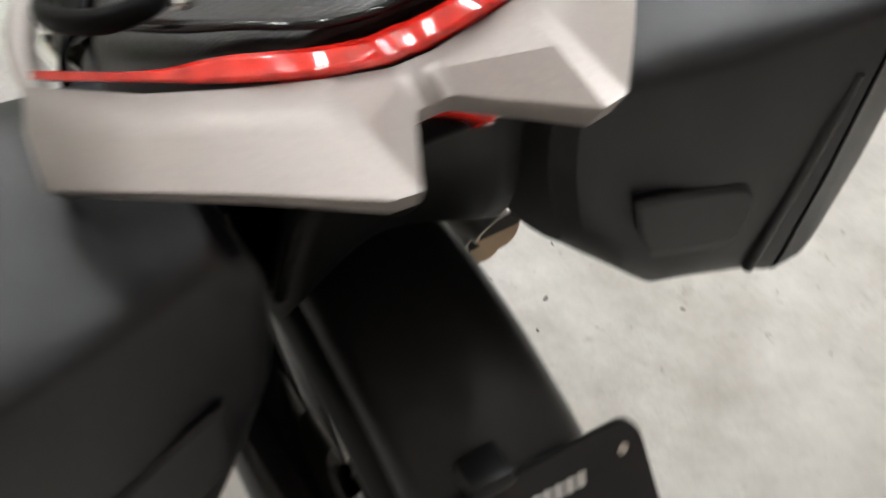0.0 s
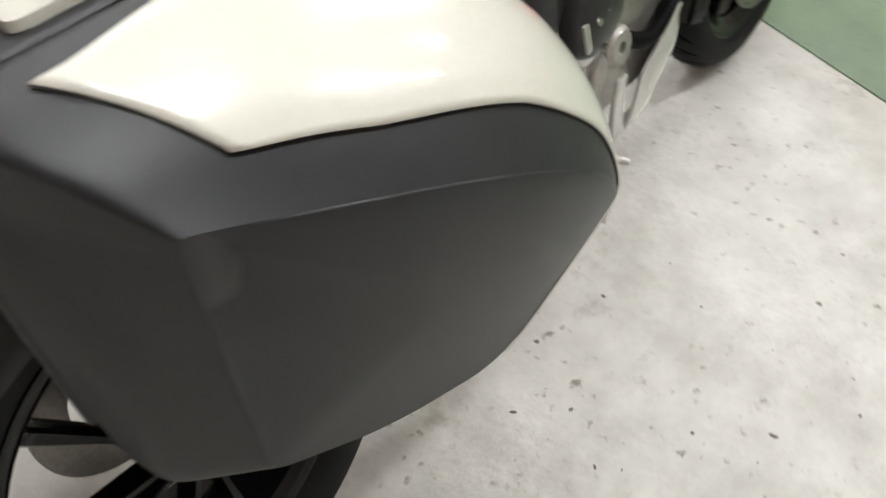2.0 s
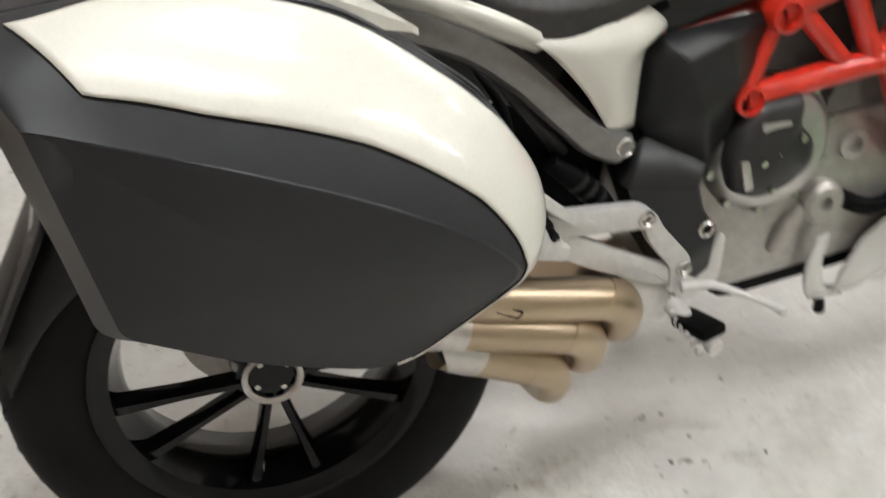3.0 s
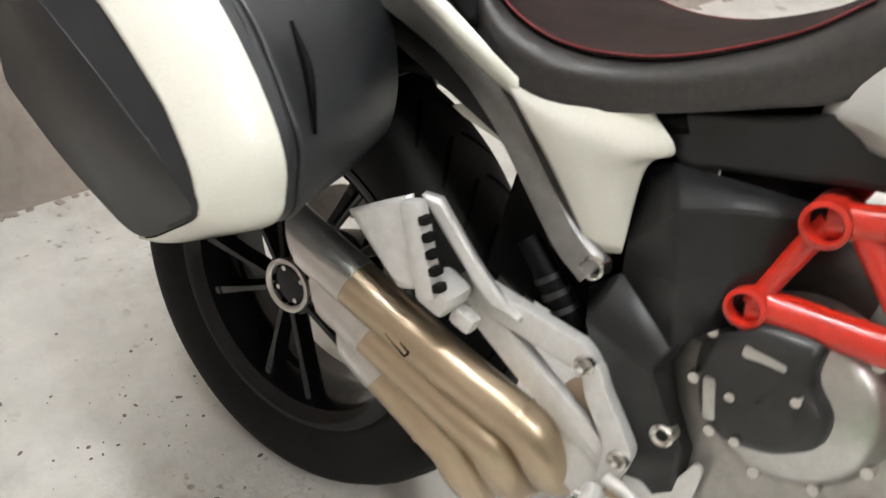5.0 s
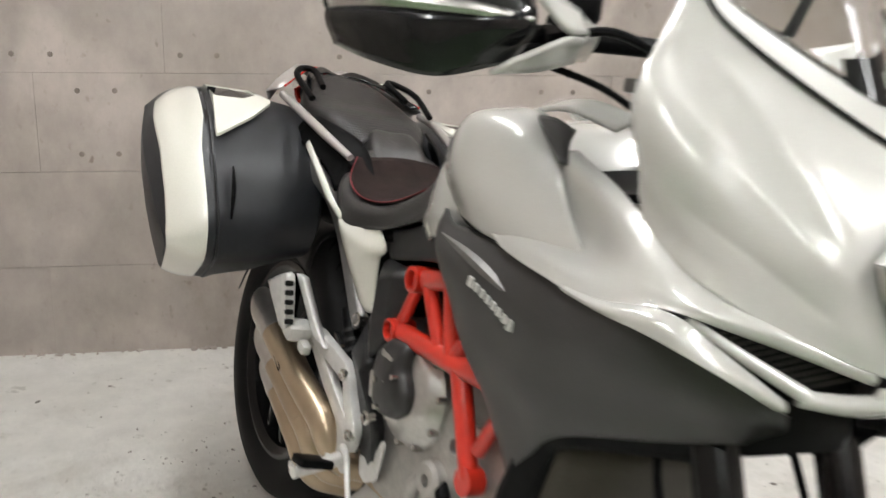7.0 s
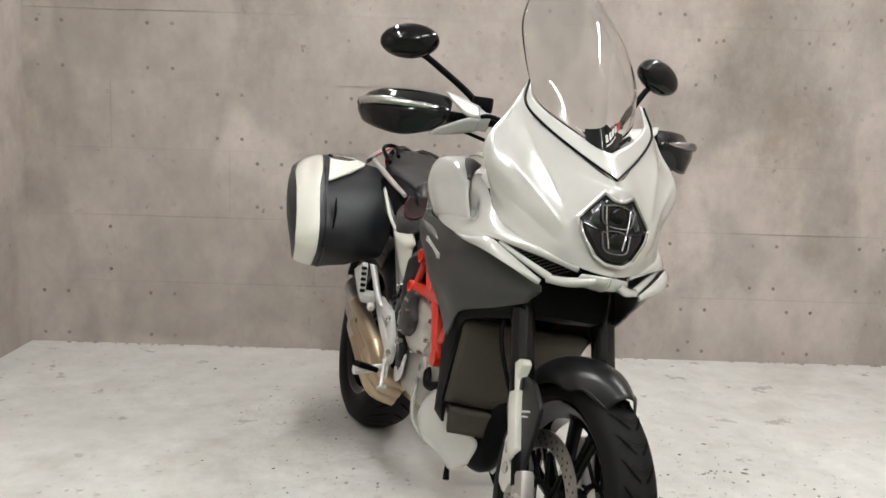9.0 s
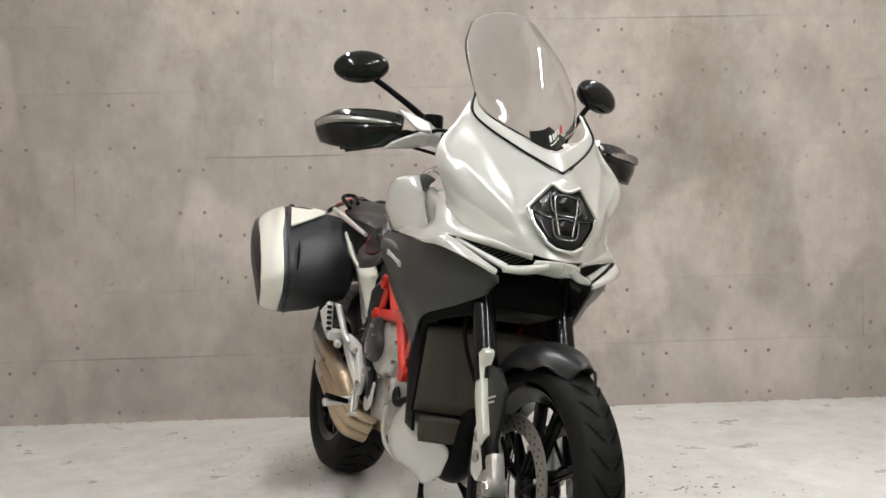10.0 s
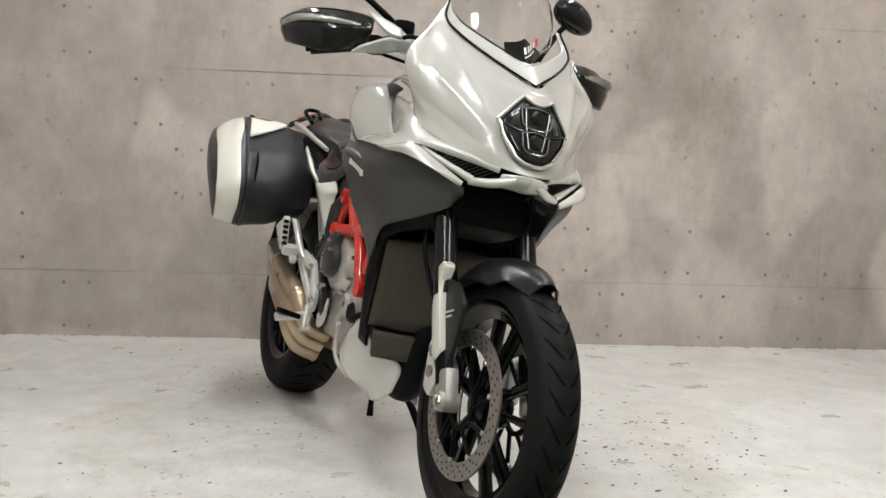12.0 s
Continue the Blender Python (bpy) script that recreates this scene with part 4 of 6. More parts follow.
part("under_tail", patch([[(-0.158, -0.060, 0.925), (-0.156, 0, 0.928), (-0.158, 0.060, 0.925)], [(-0.128, -0.074, 0.86), (-0.120, 0, 0.865), (-0.128, 0.074, 0.86)], [(-0.085, -0.088, 0.76), (-0.070, 0, 0.78), (-0.085, 0.088, 0.76)],
                          [(-0.030, -0.092, 0.70), (-0.010, 0, 0.715), (-0.030, 0.092, 0.70)], [(0.08, -0.085, 0.69), (0.08, 0, 0.70), (0.08, 0.085, 0.69)], [(0.25, -0.07, 0.70), (0.25, 0, 0.70), (0.25, 0.07, 0.70)]], 12, 24), DARK, bike, "black inner mudguard under the tail", solid=0.02)
both("mudguard_lip", lambda: tube([(-0.156, -0.060, 0.915), (-0.128, -0.074, 0.86), (-0.088, -0.089, 0.765)], 0.005, 8), GLOSS, bike, "black lip of the mudguard")
part("tail_body", patch([[(-0.15, -0.08, 0.945), (-0.14, 0, 0.95), (-0.15, 0.08, 0.945)], [(0.0, -0.11, 0.88), (0.0, 0, 0.90), (0.0, 0.11, 0.88)], [(0.25, -0.12, 0.76), (0.25, 0, 0.83), (0.25, 0.12, 0.76)]], 12, 14), DARK, bike, solid=0.03)
both("case_mount", lambda: tube([(-0.02, -0.11, 0.80), (0.0, -0.165, 0.76), (0.04, -0.165, 0.68), (0.10, -0.13, 0.66)], 0.010, 10), DARK, bike, "grey luggage bracket")

# rear mudguard with plate carrier
part("rear_hugger", patch([[(RW.x + 0.340 * math.cos(radians(a)), y, RW.z + 0.340 * math.sin(radians(a)) + d) for y, d in ((-0.094, -0.085), (-0.074, -0.022), (-0.045, -0.002), (0, 0.004), (0.040, -0.002), (0.064, -0.022), (0.080, -0.085))]
                                 for a in (70, 92, 112, 132, 150)], 24, 24), BLACK, bike, "black rear mudguard over the tyre", solid=0.004)
pc = part("plate_carrier", plate([(-0.110, 0.440), (-0.110, 0.625), (-0.100, 0.640), (0.100, 0.640), (0.110, 0.625), (0.110, 0.440)], -0.004, 0.004, "yz", r=0.012, bevel=0.0015), BLACK, bike, "black number plate carrier without a plate")
pc.matrix_basis = Matrix.Translation((-0.224, -0.016, 0.620)) @ Matrix.Rotation(radians(3), 4, "X") @ Matrix.Rotation(radians(34), 4, "Y") @ Matrix.Scale(0.88, 4) @ Matrix.Translation((0, 0, -0.628))
for k in range(6):
    part("print", block((-0.0052, 0.012 - 0.0112 * k, 0.608), (0.001, 0.0085, 0.013), (12, 0, 0), 0.0), BARS, pc, "white printed letters as bars")
part("print_wing", plate([(0.052, 0.622), (0.022, 0.615), (0.022, 0.600), (0.036, 0.609)], -0.0058, -0.0046, "yz", r=0.001), BARS, pc, "white wing-like emblem")
for y, z in ((0.089, 0.615), (-0.089, 0.615), (0.089, 0.560), (-0.060, 0.560)):
    part("hole", lathe([(0.0001, -0.0052), (0.0055, -0.0052), (0.0055, -0.0042)], (0, y, z), "x", 12), STEEL, pc)
part("plate_lamp", block((-0.214, 0.012, 0.645), (0.034, 0.036, 0.018), (0, 10, 0), 0.006), BLACK, bike, "black plate lamp housing")

# swingarm on the left, chain side
part("swingarm", tube([(-0.02, 0.125, 0.326), (0.14, 0.130, 0.40), (0.32, 0.10, 0.45), (0.52, 0.07, 0.44)], [0.055, 0.045, 0.042, 0.05], 14), GLOSS, bike, "black single-sided swingarm")
part("shock_absorber", tube([(0.40, -0.01, 0.40), (0.37, 0.0, 0.66)], 0.034, 16), BRONZE, bike, "gold coloured rear shock absorber")
part("battery_box", block((0.38, 0.0, 0.56), (0.16, 0.16, 0.20), (0, 10, 0), 0.02), DARK, bike)
part("undertray", block((0.255, 0.0, 0.715), (0.30, 0.19, 0.10), (0, 24, 0), 0.02), BLACK, bike, "black undertray below the seat")
part("tray_rib", block((0.345, -0.088, 0.620), (0.020, 0.020, 0.16), (0, -32, 0), 0.006), BLACK, bike, "black rib of the undertray")
for k in range(3):
    part("connector_ring", tube([(0.392 + 0.012 * k, -0.118, 0.530 - 0.015 * k), (0.396 + 0.012 * k, -0.118, 0.525 - 0.015 * k)], 0.0175, 10), BLACK, bike)
part("cable_clip", block((0.352, -0.120, 0.498), (0.036, 0.010, 0.008), (0, 24, 0), 0.002), STEEL, bike, "small bright cable clip")
part("wiring_connector", tube([(0.36, -0.115, 0.56), (0.41, -0.118, 0.51), (0.44, -0.115, 0.47)], [0.013, 0.016, 0.012], 10), DARK, bike, "black cable connector")

# footrest hanger
DRAWN = True
hang = part("footrest_hanger", join(plate([(0.300, 0.512), (0.335, 0.514), (0.455, 0.487), (0.474, 0.468), (0.464, 0.448), (0.335, 0.480), (0.300, 0.482)], -0.142, -0.162, r=0.010, bevel=0.005),
                                    plate([(0.305, 0.496), (0.335, 0.498), (0.420, 0.430), (0.498, 0.378), (0.500, 0.345), (0.470, 0.358), (0.385, 0.415), (0.310, 0.470)], -0.140, -0.158, r=0.010, bevel=0.005),
                                    plate([(0.448, 0.478), (0.474, 0.470), (0.484, 0.445), (0.526, 0.384), (0.516, 0.340), (0.492, 0.334), (0.494, 0.378), (0.462, 0.430)], -0.143, -0.163, r=0.010, bevel=0.005)), SATIN, bike, "silver cast footrest hanger")
part("pillion_arm", patch([[(0.266, -0.186, 0.602), (0.284, -0.180, 0.600)], [(0.298, -0.178, 0.560), (0.318, -0.172, 0.556)], [(0.332, -0.172, 0.520), (0.356, -0.166, 0.514)], [(0.352, -0.168, 0.500), (0.385, -0.162, 0.490)]], 6, 20), SATIN, hang, "silver arm of the pillion footrest", solid=0.016)
part("pillion_clamp", join(block((0.306, -0.190, 0.502), (0.040, 0.050, 0.032), (0, 20, 0), 0.010), block((0.330, -0.182, 0.476), (0.030, 0.020, 0.022), (0, 20, 0), 0.008)), SATIN, hang, "silver joint of the pillion footrest")
part("heel_guard", patch([[(0.196, -0.217, 0.567), (0.232, -0.212, 0.588), (0.262, -0.200, 0.603)], [(0.222, -0.214, 0.540), (0.248, -0.212, 0.552), (0.272, -0.204, 0.562)], [(0.262, -0.207, 0.497), (0.274, -0.208, 0.500), (0.290, -0.205, 0.505)]], 10, 12), SATIN, hang, "silver heel plate", solid=0.006)
ppeg = part("pillion_footrest", block((0.286, -0.210, 0.552), (0.026, 0.022, 0.108), (0, -19, 0), 0.008), SATIN, bike, "folded pillion footrest with rubber")
for k in range(5):
    part("rubber_tooth", block((0.290 + 0.0062 * k, -0.214, 0.588 - 0.017 * k), (0.010, 0.016, 0.010), (0, -19, 0), 0.003), RUBBER, ppeg)
for x, z in ((0.458, 0.466), (0.512, 0.373), (0.310, 0.478)):
    part("hanger_bolt", lathe([(0.004, -0.166), (0.008, -0.170), (0.011, -0.168), (0.012, -0.158)], (x, 0, z), "y", 12), STEEL, hang)
part("boot_guard", plate([(0.424, 0.392), (0.436, 0.394), (0.498, 0.342), (0.500, 0.300), (0.486, 0.286), (0.446, 0.310)], -0.146, -0.152, r=0.008, bevel=0.002), SATIN, hang, "silver boot guard")


def foot_peg(s):
    peg = part("footrest", tube([(0.495, s * 0.165, 0.322), (0.508, s * 0.262, 0.305)], [0.013, 0.011], 12), SATIN, bike, "silver footrest with black rubber")
    part("rubber_pad", block((0.503, s * 0.222, 0.322), (0.036, 0.072, 0.016), (s * 10, 0, s * -8), 0.005), DARK, peg)
    for k in range(6):
        part("tooth", block((0.486, s * (0.185 + 0.014 * k), 0.322 - 0.0025 * k), (0.010, 0.007, 0.012), bevel=0.002), SATIN, peg)


foot_peg(-1), foot_peg(1)
DRAWN = False
part("brake_pedal", tube([(0.520, -0.160, 0.352), (0.560, -0.170, 0.350), (0.610, -0.186, 0.325), (0.644, -0.195, 0.302)], [0.008, 0.006, 0.005, 0.005], 10), SATIN, bike, "thin silver brake pedal")
part("pedal_toe", tube([(0.640, -0.180, 0.303), (0.650, -0.207, 0.299)], 0.006, 10), SATIN, bike)
part("pedal_plate", plate([(0.524, 0.340), (0.556, 0.348), (0.584, 0.372), (0.596, 0.398), (0.606, 0.392), (0.602, 0.350), (0.596, 0.322), (0.560, 0.302), (0.534, 0.308)], -0.122, -0.128, r=0.006, bevel=0.002), SATIN, bike, "silver plate behind the brake pedal")
DRAWN = True

# exhaust
for k, (dz, dy) in enumerate(((0, 0), (-0.050, 0.004), (-0.092, 0.010))):
    a, b = Vector((0.110 + 0.035 * k, -0.180 + dy, 0.480 + dz * 1.1)), Vector((0.395 - 0.050 * k, -0.166 + dy, 0.372 - 0.037 * k))
    ex = part("exhaust_pipe", tube([a, a.lerp(b, 0.35), a.lerp(b, 0.7), b, b + Vector((0.024, 0.004, -0.018)), b + Vector((0.036, 0.016, -0.050)), b + Vector((0.040, 0.046, -0.085)), b + Vector((0.040, 0.110, -0.105))], [0.030, 0.030, 0.029, 0.028, 0.028, 0.027, 0.026, 0.026], 20, 60), BRONZE, bike, "bronze tinted exhaust pipe")
    d = (b - a).normalized()
    tip = tube([a + Vector((-0.005, -0.001, 0.003)), a.lerp(b, 0.24 + 0.07 * k)], 0.0312, 24)
    mouth = tube([a + Vector((-0.0065, -0.001, 0.0036)), a + Vector((-0.0058, -0.001, 0.0033))], 0.027, 20)
    for bm_, reach in ((tip, 0.02), (mouth, 0.02)):
        for v in bm_.verts:
            if (v.co - a).dot(d) < reach:
                v.co -= d * (v.co.z - a.z) * 1.15
    part("silencer_tip", tip, MUFF, ex, "brushed steel slash-cut exhaust tip")
    part("mouth", mouth, HOLE, ex)
    part("weld_band", tube([b + Vector((-0.004, 0, 0.003)), b + Vector((0.001, 0, -0.001))], 0.0294, 20), BRONZE, ex)
emblem = [Vector((0.262 + 0.017 * x - 0.006 * z, -0.2015 + 0.002 * abs(z), 0.420 - 0.007 * x + 0.011 * z)) for x, z in ((-1, 0), (-0.2, 1), (1, 0.25), (0.2, -1))]
part("exhaust_emblem", join(*[tube([p, q], 0.0016, 6) for p, q in zip(emblem, emblem[1:] + emblem[:1])]), GROOVE, bike, "dark diamond outline of an emblem on the pipe")
part("collector", block((0.46, 0.02, 0.26), (0.22, 0.14, 0.08), bevel=0.03), BRONZE, bike, "tinted steel collector box under the engine")

# belly pan
belly = both("belly_pan", lambda: patch([[(0.815, -0.138, 0.318), (0.860, -0.142, 0.352), (0.905, -0.142, 0.380), (0.938, -0.138, 0.376)],
                                         [(0.790, -0.136, 0.270), (0.850, -0.142, 0.290), (0.925, -0.134, 0.310), (0.975, -0.110, 0.322)],
                                         [(0.790, -0.116, 0.220), (0.850, -0.120, 0.225), (0.945, -0.098, 0.245), (1.032, -0.050, 0.292)],
                                         [(0.800, -0.060, 0.195), (0.860, -0.065, 0.185), (0.935, -0.062, 0.178), (0.985, -0.040, 0.215)]], 26, 22), PEARL, bike, "pearl white belly pan", solid=0.005)
both("belly_strap", lambda: patch([[(0.735, -0.140, 0.345), (0.755, -0.142, 0.348)], [(0.725, -0.138, 0.300), (0.748, -0.140, 0.300)], [(0.735, -0.128, 0.240), (0.765, -0.132, 0.245)], [(0.775, -0.100, 0.205), (0.815, -0.110, 0.210)]], 5, 16), PEARL, bike, "pearl white strap of the belly pan", solid=0.008)
part("drain_hose", tube([(0.830, -0.030, 0.200), (0.838, -0.032, 0.150), (0.842, -0.030, 0.118)], [0.006, 0.008, 0.010], 10), DARK, bike, "short black drain hose under the belly pan")
part("sump", block((0.80, 0, 0.270), (0.36, 0.14, 0.10), bevel=0.03), DARK, bike, "dark engine sump")
part("header_pipe", tube([(0.95, 0.0, 0.50), (1.03, 0.0, 0.36), (0.985, 0.0, 0.24), (0.82, 0.0, 0.235)], 0.042, 16), DARK, bike, "dark exhaust headers behind the belly pan")
stand = part("side_stand", tube([(0.55, 0.10, 0.26), (0.60, 0.20, 0.12), (0.63, 0.262, 0.012)], [0.014, 0.012, 0.010], 12), DARK, bike, "black side stand")
part("stand_foot", block((0.635, 0.270, -0.040), (0.06, 0.05, 0.012), (-10.6, 0, 0), 0.004), DARK, stand)
part("stand_lower", tube([(0.63, 0.262, 0.012), (0.635, 0.270, -0.038)], 0.010, 10), DARK, stand)

# tank
DRAWN = False
tank = part("fuel_tank", patch([[(0.625, -0.115, 0.765), (0.622, -0.135, 0.785), (0.65, -0.108, 0.835), (0.68, 0, 0.880), (0.65, 0.108, 0.835), (0.622, 0.135, 0.785), (0.625, 0.115, 0.765)],
                                [(0.695, -0.165, 0.765), (0.692, -0.178, 0.805), (0.71, -0.150, 0.875), (0.73, 0, 0.935), (0.71, 0.150, 0.875), (0.692, 0.178, 0.805), (0.695, 0.165, 0.765)],
                                [(0.790, -0.205, 0.790), (0.79, -0.215, 0.835), (0.79, -0.190, 0.925), (0.80, 0, 0.985), (0.79, 0.190, 0.925), (0.79, 0.215, 0.835), (0.790, 0.205, 0.790)],
                                [(0.920, -0.205, 0.790), (0.92, -0.218, 0.840), (0.92, -0.180, 0.920), (0.92, 0, 0.985), (0.92, 0.180, 0.920), (0.92, 0.218, 0.840), (0.920, 0.205, 0.790)],
                                [(1.000, -0.195, 0.790), (1.00, -0.200, 0.830), (1.00, -0.150, 0.880), (0.98, 0, 0.945), (1.00, 0.150, 0.880), (1.00, 0.200, 0.830), (1.000, 0.195, 0.790)]], 36, 28), PEARL, bike, "pearl white fuel tank", solid=0.004)
both("tank_shoulder", lambda: patch([[(0.815, -0.160, 0.958), (0.885, -0.185, 0.988), (0.960, -0.190, 0.988), (1.000, -0.182, 0.968)],
                                     [(0.808, -0.215, 0.945), (0.880, -0.244, 0.968), (0.960, -0.234, 0.962), (1.040, -0.206, 0.930)],
                                     [(0.835, -0.240, 0.895), (0.905, -0.262, 0.905), (0.990, -0.246, 0.898), (1.085, -0.218, 0.888)],
                                     [(0.885, -0.240, 0.848), (0.955, -0.248, 0.840), (1.040, -0.243, 0.838), (1.131, -0.222, 0.848)],
                                     [(0.895, -0.228, 0.832), (0.965, -0.235, 0.824), (1.050, -0.230, 0.828), (1.128, -0.212, 0.842)]], 30, 30), PEARL, bike, "pearl white tank shoulder", solid=0.006)
both("shoulder_gap", lambda: tube([(0.885, -0.238, 0.842), (0.920, -0.243, 0.834), (0.960, -0.245, 0.829), (1.050, -0.240, 0.830), (1.128, -0.220, 0.842)], [0.001, 0.0025, 0.0025, 0.002, 0.001], 8, 30), DARK, bike, "dark gap below the tank shoulder")
both("shoulder_insert", lambda: patch([[(0.972, -0.206, 0.984), (0.988, -0.190, 0.984), (1.014, -0.178, 0.974)], [(1.005, -0.216, 0.968), (1.018, -0.204, 0.968), (1.030, -0.196, 0.958)], [(1.050, -0.220, 0.938), (1.052, -0.216, 0.938), (1.054, -0.212, 0.936)]], 8, 8), GREY, bike, "dark grey triangular insert on the tank shoulder", solid=0.006)
both("cockpit_trim", lambda: patch([[(0.945, -0.190, 0.992), (1.02, -0.196, 0.998), (1.09, -0.180, 0.985)], [(0.94, -0.160, 1.006), (1.02, -0.165, 1.014), (1.095, -0.150, 1.002)], [(0.94, -0.125, 0.990), (1.02, -0.13, 0.995), (1.09, -0.125, 0.985)]], 14, 10), PEARL, bike, "white trim beside the cockpit", solid=0.006)
part("cockpit_floor", patch([[(0.90, -0.14, 0.95), (0.90, 0, 0.965), (0.90, 0.14, 0.95)], [(1.0, -0.16, 0.90), (1.02, 0, 0.93), (1.0, 0.16, 0.90)], [(1.15, -0.14, 0.92), (1.18, 0, 0.93), (1.15, 0.14, 0.92)]], 12, 12), DARK, bike, "dark inner cockpit panel", solid=0.01)
part("inner_fairing", join(block((1.16, 0, 0.80), (0.20, 0.24, 0.22), (0, 15, 0), 0.03), block((1.20, 0, 0.70), (0.18, 0.20, 0.10), (0, -10, 0), 0.03)), DARK, bike, "black inner fairing")
part("fork_clamp", block((1.135, 0, 0.74), (0.07, 0.25, 0.05), (0, -24, 0), 0.012), DARK, bike, "black lower fork clamp")

# dark grey side fairings
DRAWN = True
gf = both("side_fairing", lambda: patch([[(0.790, -0.205, 0.832), (0.815, -0.225, 0.838), (0.860, -0.236, 0.826), (0.945, -0.238, 0.830), (1.080, -0.244, 0.822), (1.20, -0.236, 0.806), (1.322, -0.120, 0.746)],
                                         [(0.775, -0.190, 0.790), (0.815, -0.232, 0.795), (0.870, -0.256, 0.785), (0.960, -0.262, 0.772), (1.080, -0.256, 0.760), (1.20, -0.224, 0.755), (1.320, -0.117, 0.732)],
                                         [(0.835, -0.188, 0.680), (0.87, -0.225, 0.685), (0.92, -0.246, 0.690), (0.990, -0.250, 0.690), (1.090, -0.232, 0.690), (1.20, -0.186, 0.705), (1.305, -0.119, 0.720)],
                                         [(0.910, -0.170, 0.585), (0.935, -0.195, 0.600), (0.97, -0.212, 0.615), (1.030, -0.216, 0.630), (1.100, -0.208, 0.645), (1.20, -0.168, 0.675), (1.290, -0.122, 0.708)],
                                         [(0.975, -0.152, 0.490), (0.990, -0.168, 0.510), (1.010, -0.182, 0.540), (1.050, -0.190, 0.580), (1.105, -0.196, 0.632), (1.20, -0.158, 0.668), (1.285, -0.122, 0.702)]], 36, 30), GREY, bike, "matt dark grey side fairing", solid=0.005)
for s, g_ in ((-1, gf[0]), (1, gf[1])):
    for k in range(8):
        c = Vector((0.950, 0.2628, 0.771)).lerp(Vector((1.035, 0.2610, 0.744)), k / 7)
        part("print", block((c.x, s * c.y, c.z), (0.0066, 0.0125, 0.011 if k % 7 else 0.014), (s * 6, 18, 0), 0), BARS, g_, "white model lettering as bars")
    part("stripe", tube([(0.850, s * 0.2480, 0.810), (0.955, s * 0.2575, 0.794), (1.055, s * 0.2570, 0.766)], [0.002, 0.009, 0.001], 6, 20), CAST, g_, "lighter grey stripe")

# white front fairing
DRAWN = False
def slim(bm):
    """Draws the upper fairing and the screen in a little."""
    for v in bm.verts:
        k = min(1.0, max(0.0, (v.co.z - 0.98) / 0.12))
        v.co.y = v.co.y * (1 - 0.09 * k) - 0.012 * k
    return bm


FAIR = [[(1.135, -0.150, 1.192), (1.150, -0.164, 1.165), (1.172, -0.168, 1.135), (1.215, -0.142, 1.095), (1.285, -0.078, 1.045), (1.360, 0, 0.998)],
        [(1.158, -0.198, 1.105), (1.172, -0.204, 1.093), (1.185, -0.201, 1.075), (1.240, -0.165, 1.045), (1.305, -0.088, 1.012), (1.368, 0, 0.985)],
        [(1.182, -0.238, 1.052), (1.195, -0.242, 1.040), (1.222, -0.232, 1.022), (1.262, -0.185, 0.995), (1.325, -0.098, 0.978), (1.376, 0, 0.975)],
        [(1.190, -0.249, 1.010), (1.206, -0.248, 0.998), (1.240, -0.230, 0.977), (1.285, -0.178, 0.950), (1.346, -0.108, 0.930), (1.388, 0, 0.93)],
        [(1.198, -0.232, 0.963), (1.218, -0.232, 0.950), (1.245, -0.214, 0.930), (1.305, -0.170, 0.905), (1.366, -0.108, 0.890), (1.400, 0, 0.885)],
        [(1.185, -0.210, 0.930), (1.215, -0.213, 0.915), (1.268, -0.196, 0.888), (1.330, -0.150, 0.862), (1.388, -0.082, 0.840), (1.414, 0, 0.832)],
        [(1.205, -0.208, 0.890), (1.240, -0.205, 0.872), (1.290, -0.186, 0.850), (1.350, -0.130, 0.822), (1.404, -0.056, 0.803), (1.424, 0, 0.797)]]


def ridged(bm):
    """Raises two soft creases that run up from the corner of the headlight."""
    for v in bm.verts:
        push = 0.0
        for (y0, z0), (y1, z1), high, wide in (((0.098, 0.912), (0.172, 1.075), 0.0060, 0.016), ((0.100, 0.880), (0.222, 1.020), 0.0045, 0.014), ((0.110, 0.850), (0.215, 0.930), -0.0040, 0.020)):
            dy, dz = y1 - y0, z1 - z0
            far = math.hypot(dy, dz)
            along = ((abs(v.co.y) - y0) * dy + (v.co.z - z0) * dz) / far ** 2
            off = abs((abs(v.co.y) - y0) * dz - (v.co.z - z0) * dy) / far
            push += high * math.exp(-off / wide) * ramp_(along, -0.12, 0.12) * (1 - ramp_(along, 0.75, 1.15))
        v.co += push * Vector((0.75, 0.45 if v.co.y > 0 else -0.45, 0.48))
    return bm


